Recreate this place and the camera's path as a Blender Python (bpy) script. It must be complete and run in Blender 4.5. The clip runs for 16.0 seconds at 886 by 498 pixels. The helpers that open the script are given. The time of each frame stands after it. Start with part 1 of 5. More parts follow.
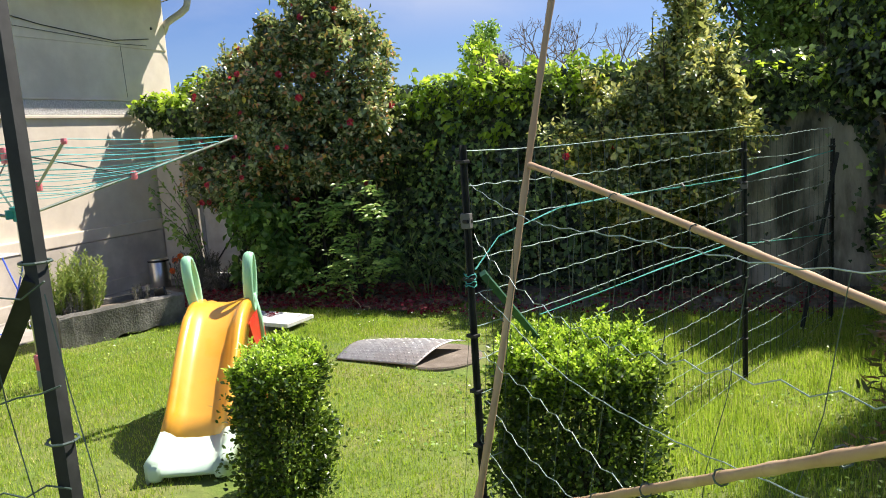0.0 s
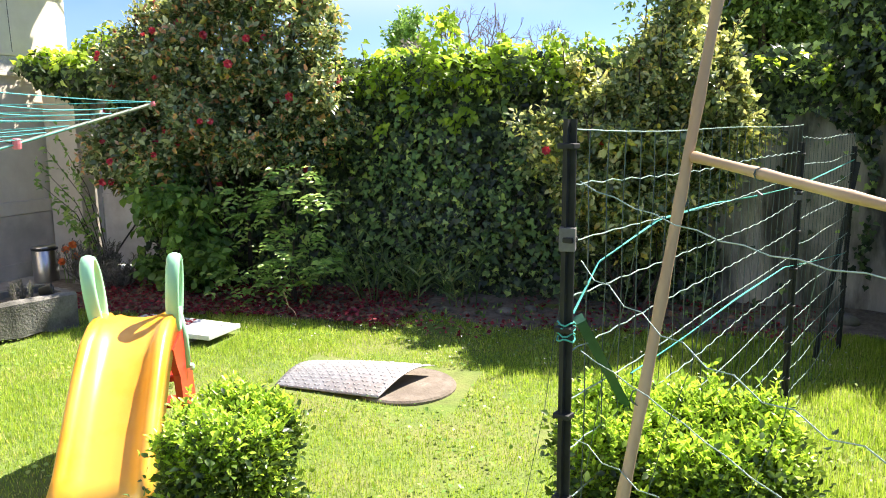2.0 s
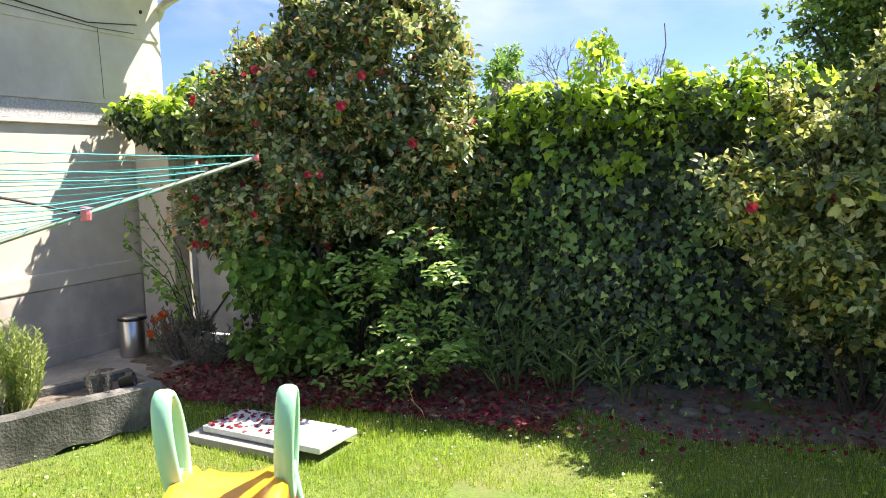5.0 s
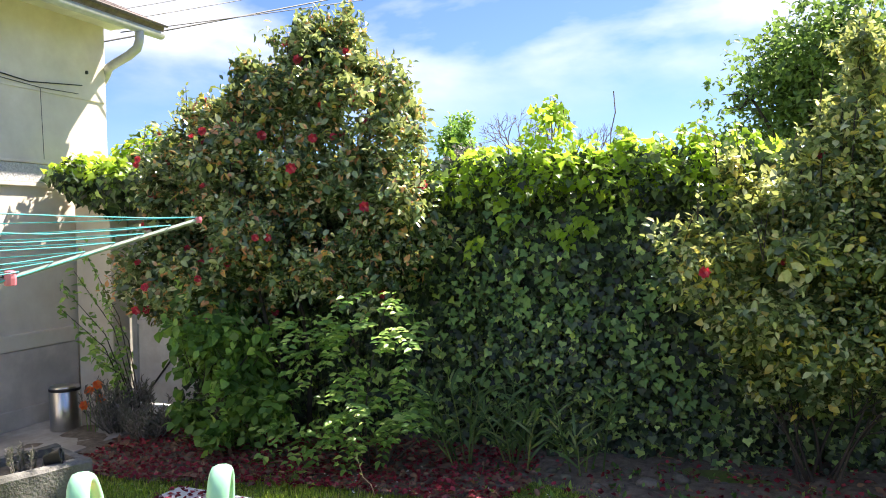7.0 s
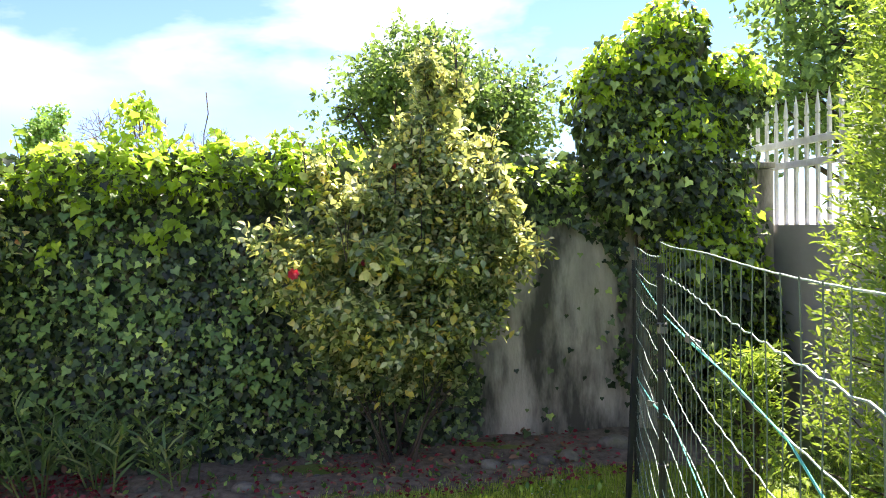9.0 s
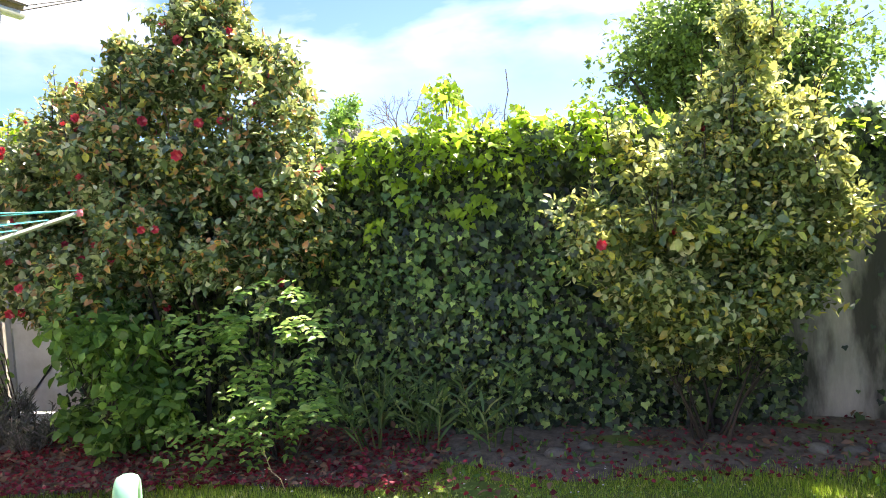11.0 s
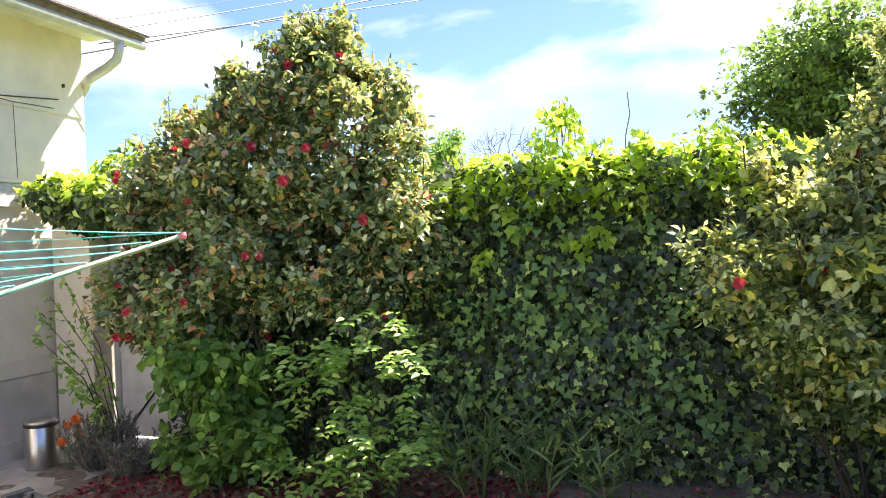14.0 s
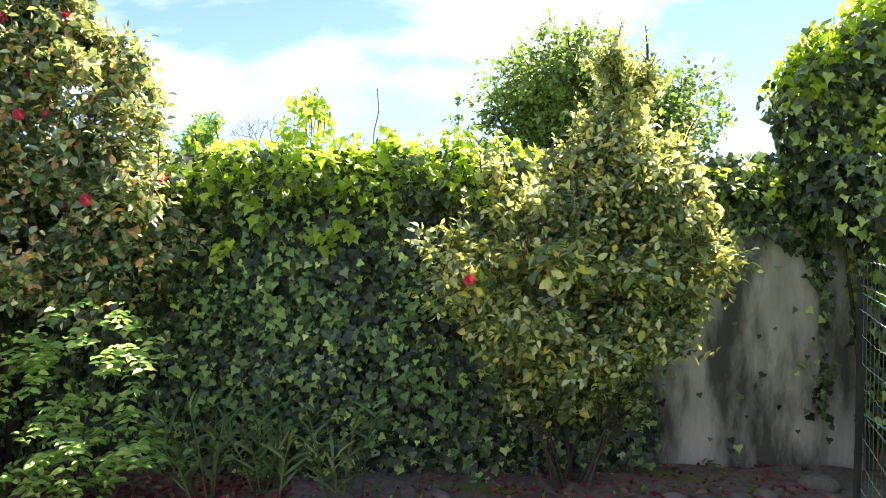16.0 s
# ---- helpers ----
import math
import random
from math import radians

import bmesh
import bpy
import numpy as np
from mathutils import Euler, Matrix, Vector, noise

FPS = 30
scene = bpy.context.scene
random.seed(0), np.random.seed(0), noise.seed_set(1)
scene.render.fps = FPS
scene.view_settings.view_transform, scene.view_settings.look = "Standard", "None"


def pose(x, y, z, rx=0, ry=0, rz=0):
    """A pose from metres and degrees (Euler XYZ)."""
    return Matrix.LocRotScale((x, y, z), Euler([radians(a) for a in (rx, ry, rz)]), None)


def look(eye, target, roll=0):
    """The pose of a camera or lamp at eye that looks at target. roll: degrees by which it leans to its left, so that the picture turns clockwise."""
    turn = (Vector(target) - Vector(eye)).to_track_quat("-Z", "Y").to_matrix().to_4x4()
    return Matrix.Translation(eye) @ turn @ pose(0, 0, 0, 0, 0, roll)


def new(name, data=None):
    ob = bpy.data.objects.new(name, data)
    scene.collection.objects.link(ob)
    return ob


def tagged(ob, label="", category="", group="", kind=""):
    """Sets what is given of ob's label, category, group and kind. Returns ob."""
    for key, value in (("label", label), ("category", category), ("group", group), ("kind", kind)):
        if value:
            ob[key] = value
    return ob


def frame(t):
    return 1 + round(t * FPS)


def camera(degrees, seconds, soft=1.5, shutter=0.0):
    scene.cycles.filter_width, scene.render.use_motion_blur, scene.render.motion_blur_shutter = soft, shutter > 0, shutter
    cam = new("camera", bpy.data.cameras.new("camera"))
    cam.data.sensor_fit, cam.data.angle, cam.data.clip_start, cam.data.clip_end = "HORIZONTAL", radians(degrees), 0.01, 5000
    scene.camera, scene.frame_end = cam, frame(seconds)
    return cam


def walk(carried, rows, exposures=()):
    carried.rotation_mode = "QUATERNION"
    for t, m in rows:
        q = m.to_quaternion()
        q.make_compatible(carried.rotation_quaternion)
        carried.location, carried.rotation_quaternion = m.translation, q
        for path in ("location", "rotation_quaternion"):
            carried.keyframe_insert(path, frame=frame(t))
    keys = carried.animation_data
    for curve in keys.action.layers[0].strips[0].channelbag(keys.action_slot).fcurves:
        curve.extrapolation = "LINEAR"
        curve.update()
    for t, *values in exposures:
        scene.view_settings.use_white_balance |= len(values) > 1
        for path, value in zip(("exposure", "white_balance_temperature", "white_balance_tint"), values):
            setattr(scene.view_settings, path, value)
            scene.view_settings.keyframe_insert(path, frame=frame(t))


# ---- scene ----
cam = camera(61.0, 16.0, 1.0)
# seconds, eye x y z, heading to the right of +y, pitch up, lean to the left
ROWS = [
    (0.0, -0.000, -0.000, 1.492, -24.44, -8.52, -3.80),
    (0.5, -0.152, 0.067, 1.475, -19.13, -9.53, -3.11),
    (1.0, -0.332, 0.274, 1.508, -18.52, -9.49, -2.97),
    (1.5, -0.544, 0.467, 1.454, -18.27, -9.68, -1.62),
    (2.0, -0.726, 0.697, 1.452, -17.03, -9.43, -0.43),
    (2.5, -0.865, 0.966, 1.487, -21.30, -9.28, -1.10),
    (3.0, -1.045, 1.167, 1.483, -25.97, -7.51, -1.49),
    (3.2, -1.118, 1.209, 1.487, -28.17, -5.99, -1.59),
    (5.3, -1.525, 1.716, 1.533, -23.08, -6.25, -1.51),
    (5.5, -1.529, 1.739, 1.530, -22.90, -5.00, -1.43),
    (6.0, -1.531, 1.754, 1.528, -22.44, -2.89, -1.40),
    (6.5, -1.544, 1.763, 1.531, -21.66, -1.83, -1.31),
    (7.0, -1.540, 1.766, 1.525, -19.92, -1.56, -1.08),
    (7.5, -1.485, 1.783, 1.515, -10.14, -1.60, -0.72),
    (8.0, -1.430, 1.801, 1.501, 0.02, -1.59, -0.44),
    (8.2, -1.396, 1.806, 1.504, 2.71, -1.71, -0.53),
    (8.7, -1.380, 1.800, 1.505, 7.00, -1.70, -0.80),
    (9.3, -1.400, 1.780, 1.508, 9.00, -1.60, -1.20),
    (9.9, -1.460, 1.765, 1.510, 4.50, -1.40, -1.60),
    (10.3, -1.525, 1.756, 1.513, -3.06, -1.26, -1.97),
    (10.5, -1.558, 1.755, 1.520, -6.83, -1.49, -2.39),
    (11.0, -1.611, 1.802, 1.523, -11.73, -3.20, -3.31),
    (11.5, -1.677, 1.958, 1.478, -14.57, -2.56, -2.80),
    (12.0, -1.744, 2.060, 1.483, -15.55, -1.62, -2.45),
    (12.5, -1.780, 2.082, 1.483, -17.41, -1.30, -2.50),
    (13.0, -1.773, 2.082, 1.500, -18.04, -0.77, -2.63),
    (13.5, -1.765, 2.076, 1.495, -18.57, -0.29, -2.49),
    (14.0, -1.762, 2.068, 1.500, -19.01, -0.19, -2.22),
    (14.5, -1.766, 2.064, 1.503, -19.42, -0.32, -1.87),
    (15.0, -1.763, 2.073, 1.496, -18.77, -0.50, -1.32),
    (15.5, -1.713, 2.105, 1.481, -11.23, -0.42, -0.63),
    (16.0, -1.663, 2.134, 1.489, -1.05, -0.97, 0.24),
]


def gaze(x, y, z, heading, pitch, lean):
    h, p = radians(heading), radians(pitch)
    ahead = Vector((math.sin(h) * math.cos(p), math.cos(h) * math.cos(p), math.sin(p)))
    return look((x, y, z), Vector((x, y, z)) + ahead, lean)


walk(cam, [(row[0], gaze(*row[1:])) for row in ROWS],
     exposures=[(0.0, 0.93, 6750, 14), (0.6, 1.38, 6750, 14), (1.5, 1.73, 6800, 14), (3.0, 1.53, 6850, 15), (5.5, 1.57, 6750, 15), (7.0, 1.72, 6750, 15), (8.0, 2.14, 6950, 18), (10.5, 2.15, 7000, 18), (12.0, 2.14, 7000, 18), (16.0, 2.24, 7100, 19)])

# ---- world, sun ----
SUN = Vector((0.4, 0.61, 1.0)).normalized()
world = bpy.data.worlds.new("sky")
scene.world = world
world.use_nodes = True
wn, wl = world.node_tree.nodes, world.node_tree.links
wn.clear()
sky = wn.new("ShaderNodeTexSky")
sky.sky_type, sky.sun_disc = "NISHITA", False
sky.sun_elevation, sky.sun_rotation = math.asin(SUN.z), math.atan2(SUN.x, SUN.y)
sky.ozone_density, sky.dust_density = 2.5, 0.3
coord = wn.new("ShaderNodeTexCoord")
squash = wn.new("ShaderNodeMapping")
squash.inputs["Scale"].default_value = (1.5, 1.5, 3.6)
squash.inputs["Rotation"].default_value = (0.0, 0.25, 0.3)
squash.inputs["Location"].default_value = (0.55, 0.1, 0.35)
puff = wn.new("ShaderNodeTexNoise")
puff.inputs["Scale"].default_value, puff.inputs["Detail"].default_value, puff.inputs["Roughness"].default_value = 1.3, 7.0, 0.52
puff.inputs["Distortion"].default_value = 0.15
veil = wn.new("ShaderNodeValToRGB")
veil.color_ramp.elements[0].position, veil.color_ramp.elements[1].position = 0.48, 0.66
cloud = wn.new("ShaderNodeRGB")
cloud.outputs[0].default_value = (7.6, 7.8, 8.3, 1)
blue = wn.new("ShaderNodeMix")
blue.data_type, blue.blend_type = "RGBA", "MULTIPLY"
blue.inputs[0].default_value = 1.0
blue.inputs[7].default_value = (0.6, 0.74, 1.06, 1)
mix = wn.new("ShaderNodeMix")
mix.data_type = "RGBA"
back = wn.new("ShaderNodeBackground")
back.inputs["Strength"].default_value = 0.064
wout = wn.new("ShaderNodeOutputWorld")
wl.new(coord.outputs["Generated"], squash.inputs["Vector"])
wl.new(squash.outputs["Vector"], puff.inputs["Vector"])
wl.new(puff.outputs["Fac"], veil.inputs["Fac"])
height = wn.new("ShaderNodeSeparateXYZ")
band = wn.new("ShaderNodeMapRange")
band.interpolation_type = "SMOOTHSTEP"
band.inputs["From Min"].default_value, band.inputs["From Max"].default_value = 0.1, 0.27
thin = wn.new("ShaderNodeMath")
thin.operation = "MULTIPLY"
wl.new(coord.outputs["Generated"], height.inputs[0])
wl.new(height.outputs["Z"], band.inputs["Value"])
wl.new(veil.outputs["Color"], thin.inputs[0])
wl.new(band.outputs["Result"], thin.inputs[1])
wl.new(sky.outputs[0], blue.inputs[6])
wl.new(thin.outputs[0], mix.inputs[0])
wl.new(blue.outputs[2], mix.inputs[6])
wl.new(cloud.outputs[0], mix.inputs[7])
wl.new(mix.outputs[2], back.inputs["Color"])
wl.new(back.outputs[0], wout.inputs["Surface"])
sun = new("sun", bpy.data.lights.new("sun", "SUN"))
sun.data.energy, sun.data.angle, sun.data.color = 5.0, radians(0.53), (1.0, 0.95, 0.86)
sun.matrix_world = look((0, 0, 30), Vector((0, 0, 30)) - SUN)


# ---- materials ----
def material(name, low, high=None, scale=8.0, rough=0.7, metal=0.0, bump=0.0, fine=90.0, low2=None, amount2=0.5, scale2=1.2, stretch=(1, 1, 1), objects=False, coat=0.0):
    """A principled material whose colour runs from low to high by noise of two scales, with a bump."""
    m = bpy.data.materials.new(name)
    m.use_nodes = True
    n, l = m.node_tree.nodes, m.node_tree.links
    b = n["Principled BSDF"]
    b.inputs["Roughness"].default_value, b.inputs["Metallic"].default_value = rough, metal
    b.inputs["Coat Weight"].default_value = coat
    c = n.new("ShaderNodeTexCoord")
    s = n.new("ShaderNodeMapping")
    s.inputs["Scale"].default_value = stretch
    l.new(c.outputs["Object"], s.inputs["Vector"])
    t = n.new("ShaderNodeTexNoise")
    t.inputs["Scale"].default_value, t.inputs["Detail"].default_value, t.inputs["Roughness"].default_value = scale, 8.0, 0.65
    l.new(s.outputs["Vector"], t.inputs["Vector"])
    r = n.new("ShaderNodeValToRGB")
    r.color_ramp.elements[0].position, r.color_ramp.elements[1].position = 0.32, 0.7
    r.color_ramp.elements[0].color, r.color_ramp.elements[1].color = (*low, 1), (*(high or low), 1)
    l.new(t.outputs["Fac"], r.inputs["Fac"])
    colour = r.outputs["Color"]
    if low2:
        t2 = n.new("ShaderNodeTexNoise")
        t2.inputs["Scale"].default_value, t2.inputs["Detail"].default_value, t2.inputs["Roughness"].default_value = scale2, 6.0, 0.6
        l.new(s.outputs["Vector"], t2.inputs["Vector"])
        r2 = n.new("ShaderNodeValToRGB")
        r2.color_ramp.elements[0].position, r2.color_ramp.elements[1].position = 0.44, 0.6
        r2.color_ramp.elements[0].color, r2.color_ramp.elements[1].color = (0, 0, 0, 1), (amount2, amount2, amount2, 1)
        l.new(t2.outputs["Fac"], r2.inputs["Fac"])
        x = n.new("ShaderNodeMix")
        x.data_type = "RGBA"
        l.new(r2.outputs["Color"], x.inputs[0])
        l.new(colour, x.inputs[6])
        x.inputs[7].default_value = (*low2, 1)
        colour = x.outputs[2]
    if objects:
        o = n.new("ShaderNodeObjectInfo")
        h = n.new("ShaderNodeHueSaturation")
        v = n.new("ShaderNodeMapRange")
        v.inputs["To Min"].default_value, v.inputs["To Max"].default_value = 0.7, 1.3
        l.new(o.outputs["Random"], v.inputs["Value"])
        l.new(v.outputs["Result"], h.inputs["Value"])
        l.new(colour, h.inputs["Color"])
        colour = h.outputs["Color"]
    l.new(colour, b.inputs["Base Color"])
    if bump:
        t3 = n.new("ShaderNodeTexNoise")
        t3.inputs["Scale"].default_value, t3.inputs["Detail"].default_value = fine, 5.0
        l.new(s.outputs["Vector"], t3.inputs["Vector"])
        u = n.new("ShaderNodeBump")
        u.inputs["Strength"].default_value, u.inputs["Distance"].default_value = bump, 0.01
        l.new(t3.outputs["Fac"], u.inputs["Height"])
        l.new(u.outputs["Normal"], b.inputs["Normal"])
    return m


def foliage(name, stops, rough=0.45, gain=1.5, through_light=0.35, glow=(0.35, 0.5, 0.05), gloss=0.5, patch=0.6):
    """Leaves: a colour for each leaf from the stops (position, colour), shifted in patches, and light that passes through the blade."""
    m = bpy.data.materials.new(name)
    m.use_nodes = True
    n, l = m.node_tree.nodes, m.node_tree.links
    b, out = n["Principled BSDF"], n["Material Output"]
    b.inputs["Roughness"].default_value, b.inputs["Specular IOR Level"].default_value = rough, gloss
    g = n.new("ShaderNodeNewGeometry")
    r = n.new("ShaderNodeValToRGB")
    e = r.color_ramp.elements
    stops = [(p, tuple(min(0.8, c * gain * k) for c, k in zip(col, (1.1, 0.97, 1.15)))) for p, col in stops]
    e[0].position, e[0].color = stops[0][0], (*stops[0][1], 1)
    e[1].position, e[1].color = stops[-1][0], (*stops[-1][1], 1)
    for p, c in stops[1:-1]:
        e.new(p).color = (*c, 1)
    c = n.new("ShaderNodeTexCoord")
    big = n.new("ShaderNodeTexNoise")
    big.inputs["Scale"].default_value, big.inputs["Detail"].default_value = 2.6, 3.0
    l.new(c.outputs["Object"], big.inputs["Vector"])
    shift = n.new("ShaderNodeMath")
    shift.operation = "MULTIPLY_ADD"
    shift.inputs[1].default_value, shift.inputs[2].default_value = patch, -0.5 * patch
    l.new(big.outputs["Fac"], shift.inputs[0])
    pick = n.new("ShaderNodeMath")
    pick.operation, pick.use_clamp = "ADD", True
    l.new(g.outputs["Random Per Island"], pick.inputs[0])
    l.new(shift.outputs[0], pick.inputs[1])
    l.new(pick.outputs[0], r.inputs["Fac"])
    t = n.new("ShaderNodeTexNoise")
    t.inputs["Scale"].default_value, t.inputs["Detail"].default_value = 60.0, 4.0
    l.new(c.outputs["Object"], t.inputs["Vector"])
    v = n.new("ShaderNodeMapRange")
    v.inputs["To Min"].default_value, v.inputs["To Max"].default_value = 0.65, 1.35
    l.new(t.outputs["Fac"], v.inputs["Value"])
    h = n.new("ShaderNodeHueSaturation")
    l.new(v.outputs["Result"], h.inputs["Value"])
    l.new(r.outputs["Color"], h.inputs["Color"])
    l.new(h.outputs["Color"], b.inputs["Base Color"])
    k = n.new("ShaderNodeMix")
    k.data_type, k.blend_type = "RGBA", "MIX"
    k.inputs[0].default_value = 0.5
    l.new(h.outputs["Color"], k.inputs[6])
    k.inputs[7].default_value = (*glow, 1)
    tr = n.new("ShaderNodeBsdfTranslucent")
    l.new(k.outputs[2], tr.inputs["Color"])
    mx = n.new("ShaderNodeMixShader")
    mx.inputs["Fac"].default_value = through_light
    l.new(b.outputs[0], mx.inputs[1])
    l.new(tr.outputs[0], mx.inputs[2])
    l.new(mx.outputs[0], out.inputs["Surface"])
    return m


M_SOIL = material("lawn_soil", (0.08, 0.13, 0.02), (0.15, 0.22, 0.035), 14, 0.95, bump=0.6, fine=60, low2=(0.2, 0.19, 0.07), amount2=0.6, scale2=1.6)
M_BED = material("bed_soil", (0.085, 0.068, 0.052), (0.23, 0.19, 0.15), 20, 0.95, bump=0.8, fine=50)
M_RENDER = material("lime_render", (0.72, 0.63, 0.5), (0.82, 0.74, 0.61), 5, 0.9, bump=0.12, fine=140, low2=(0.5, 0.45, 0.38), amount2=0.4, scale2=0.9)
M_ROUGHCAST = material("roughcast", (0.4, 0.39, 0.37), (0.72, 0.71, 0.68), 70, 0.95, bump=1.0, fine=70)
M_PLINTH = material("plinth_render", (0.58, 0.52, 0.44), (0.72, 0.65, 0.55), 5, 0.92, bump=0.2, fine=90, low2=(0.36, 0.32, 0.27), amount2=0.5, scale2=1.8)
M_CONCRETE = material("weathered_concrete", (0.3, 0.275, 0.235), (0.58, 0.54, 0.46), 6, 0.95, bump=0.6, fine=70, low2=(0.05, 0.052, 0.04), amount2=0.9, scale2=3.4, stretch=(1, 1, 0.3))
M_STONE = material("trough_stone", (0.11, 0.105, 0.095), (0.27, 0.26, 0.235), 9, 0.95, bump=0.7, fine=60, low2=(0.06, 0.06, 0.05), amount2=0.75, scale2=3)
M_ROCK = material("garden_rock", (0.1, 0.095, 0.08), (0.24, 0.22, 0.19), 16, 0.95, bump=0.8, fine=40, low2=(0.1, 0.11, 0.06), amount2=0.7, scale2=9, objects=True)
M_PAVE = material("paving", (0.34, 0.32, 0.29), (0.5, 0.47, 0.43), 9, 0.92, bump=0.25, fine=90, low2=(0.22, 0.2, 0.17), amount2=0.6, scale2=2)
M_TILE = material("roof_tile", (0.11, 0.09, 0.08), (0.23, 0.18, 0.15), 15, 0.9, bump=0.3, objects=True)
M_ZINC = material("zinc", (0.4, 0.41, 0.42), (0.56, 0.57, 0.58), 12, 0.5, metal=0.4, bump=0.05)
M_WHITEPAINT = material("aged_white_paint", (0.62, 0.6, 0.58), (0.78, 0.76, 0.74), 7, 0.55, bump=0.05, low2=(0.45, 0.4, 0.36), amount2=0.4, scale2=3)
M_SLABWHITE = material("pale_slab", (0.62, 0.62, 0.6), (0.8, 0.8, 0.78), 18, 0.8, bump=0.2)
M_STEEL = material("brushed_steel", (0.5, 0.49, 0.47), (0.62, 0.6, 0.58), 30, 0.28, metal=1.0, stretch=(8, 8, 0.4))
M_BLACKPLASTIC = material("black_plastic", (0.012, 0.012, 0.013), (0.03, 0.03, 0.03), 20, 0.4)
M_CHECKER = material("galvanised_plate", (0.28, 0.28, 0.29), (0.46, 0.46, 0.47), 25, 0.5, metal=0.45, low2=(0.36, 0.3, 0.25), amount2=0.4, scale2=4)
M_YELLOW = material("yellow_plastic", (0.82, 0.33, 0.02), (0.9, 0.42, 0.03), 5, 0.3, bump=0.02, low2=(0.86, 0.47, 0.1), amount2=0.5, scale2=3, coat=0.2)
M_MINT = material("mint_plastic", (0.3, 0.66, 0.4), (0.36, 0.74, 0.47), 6, 0.35, coat=0.15, low2=(0.45, 0.75, 0.55), amount2=0.4)
M_MINTPALE = material("faded_mint_plastic", (0.45, 0.62, 0.5), (0.58, 0.7, 0.6), 6, 0.45, low2=(0.62, 0.68, 0.6), amount2=0.5, scale2=5)
M_RED = material("red_plastic", (0.6, 0.025, 0.015), (0.72, 0.05, 0.03), 5, 0.35)
M_PINK = material("faded_red_plastic", (0.7, 0.16, 0.2), (0.78, 0.24, 0.27), 12, 0.5)
M_TEAL = material("teal_plastic", (0.02, 0.25, 0.25), (0.03, 0.34, 0.33), 12, 0.45)
M_LINE = material("clothes_line", (0.05, 0.4, 0.42), (0.1, 0.52, 0.52), 30, 0.5)
M_ARM = material("painted_arm", (0.22, 0.27, 0.22), (0.34, 0.39, 0.33), 12, 0.55)
M_GALV = material("galvanised_tube", (0.5, 0.5, 0.44), (0.62, 0.62, 0.55), 15, 0.35, metal=0.7)
M_POSTGREEN = material("dark_green_post", (0.004, 0.006, 0.005), (0.012, 0.016, 0.014), 25, 0.7, low2=(0.1, 0.1, 0.095), amount2=0.15, scale2=9)
M_STRUT = material("green_strut", (0.02, 0.09, 0.05), (0.04, 0.13, 0.07), 20, 0.45)
M_WIRE = material("green_wire", (0.16, 0.28, 0.25), (0.5, 0.6, 0.55), 30, 0.45, metal=0.2)
M_DARKWIRE = material("old_wire", (0.03, 0.06, 0.05), (0.1, 0.15, 0.13), 30, 0.5)
M_CORD = material("teal_cord", (0.04, 0.36, 0.31), (0.1, 0.5, 0.42), 60, 0.7)
M_TAPE = material("pale_tape", (0.09, 0.09, 0.085), (0.17, 0.17, 0.16), 20, 0.7)
M_BAMBOO = material("bamboo_cane", (0.42, 0.28, 0.16), (0.62, 0.46, 0.3), 18, 0.5, bump=0.1, low2=(0.3, 0.18, 0.09), amount2=0.5, scale2=9, stretch=(1, 1, 0.3))
M_BARK = material("bark", (0.03, 0.024, 0.018), (0.09, 0.07, 0.055), 14, 0.95, bump=0.7, fine=40, stretch=(1, 1, 0.3))
M_TWIG = material("bare_twig", (0.16, 0.11, 0.09), (0.25, 0.19, 0.16), 14, 0.9)
M_CABLE = material("cable", (0.015, 0.015, 0.017), (0.03, 0.03, 0.03), 10, 0.6)
M_BLUE = material("blue_tube", (0.02, 0.07, 0.5), (0.03, 0.1, 0.6), 10, 0.4)
M_IRON = material("painted_railing", (0.5, 0.5, 0.5), (0.66, 0.66, 0.65), 15, 0.6, bump=0.1, low2=(0.35, 0.32, 0.28), amount2=0.4, scale2=8)
M_COVER = material("old_cover_concrete", (0.16, 0.13, 0.1), (0.27, 0.23, 0.19), 14, 0.95, bump=0.4, fine=60, low2=(0.1, 0.08, 0.06), amount2=0.5, scale2=4)
M_GREYWALL = material("grey_wall", (0.36, 0.36, 0.38), (0.46, 0.46, 0.48), 4, 0.9, bump=0.1, low2=(0.28, 0.28, 0.28), amount2=0.5)

F_CAMELLIA = foliage("camellia_leaf", [(0.0, (0.008, 0.018, 0.008)), (0.3, (0.022, 0.05, 0.019)), (0.58, (0.065, 0.11, 0.04)), (0.76, (0.17, 0.22, 0.09)), (0.87, (0.3, 0.31, 0.15)), (0.9, (0.26, 0.12, 0.06)), (0.96, (0.34, 0.15, 0.05)), (1.0, (0.42, 0.27, 0.05))], 0.24, 2.75, 0.36, (0.58, 0.64, 0.15), 0.9, 0.55)
F_CAMELLIA2 = foliage("camellia_leaf_yellowing", [(0.0, (0.01, 0.022, 0.01)), (0.28, (0.028, 0.06, 0.022)), (0.58, (0.085, 0.13, 0.045)), (0.76, (0.2, 0.25, 0.09)), (0.88, (0.34, 0.35, 0.14)), (0.93, (0.4, 0.22, 0.05)), (1.0, (0.5, 0.34, 0.05))], 0.24, 2.85, 0.4, (0.66, 0.66, 0.14), 0.9, 0.55)
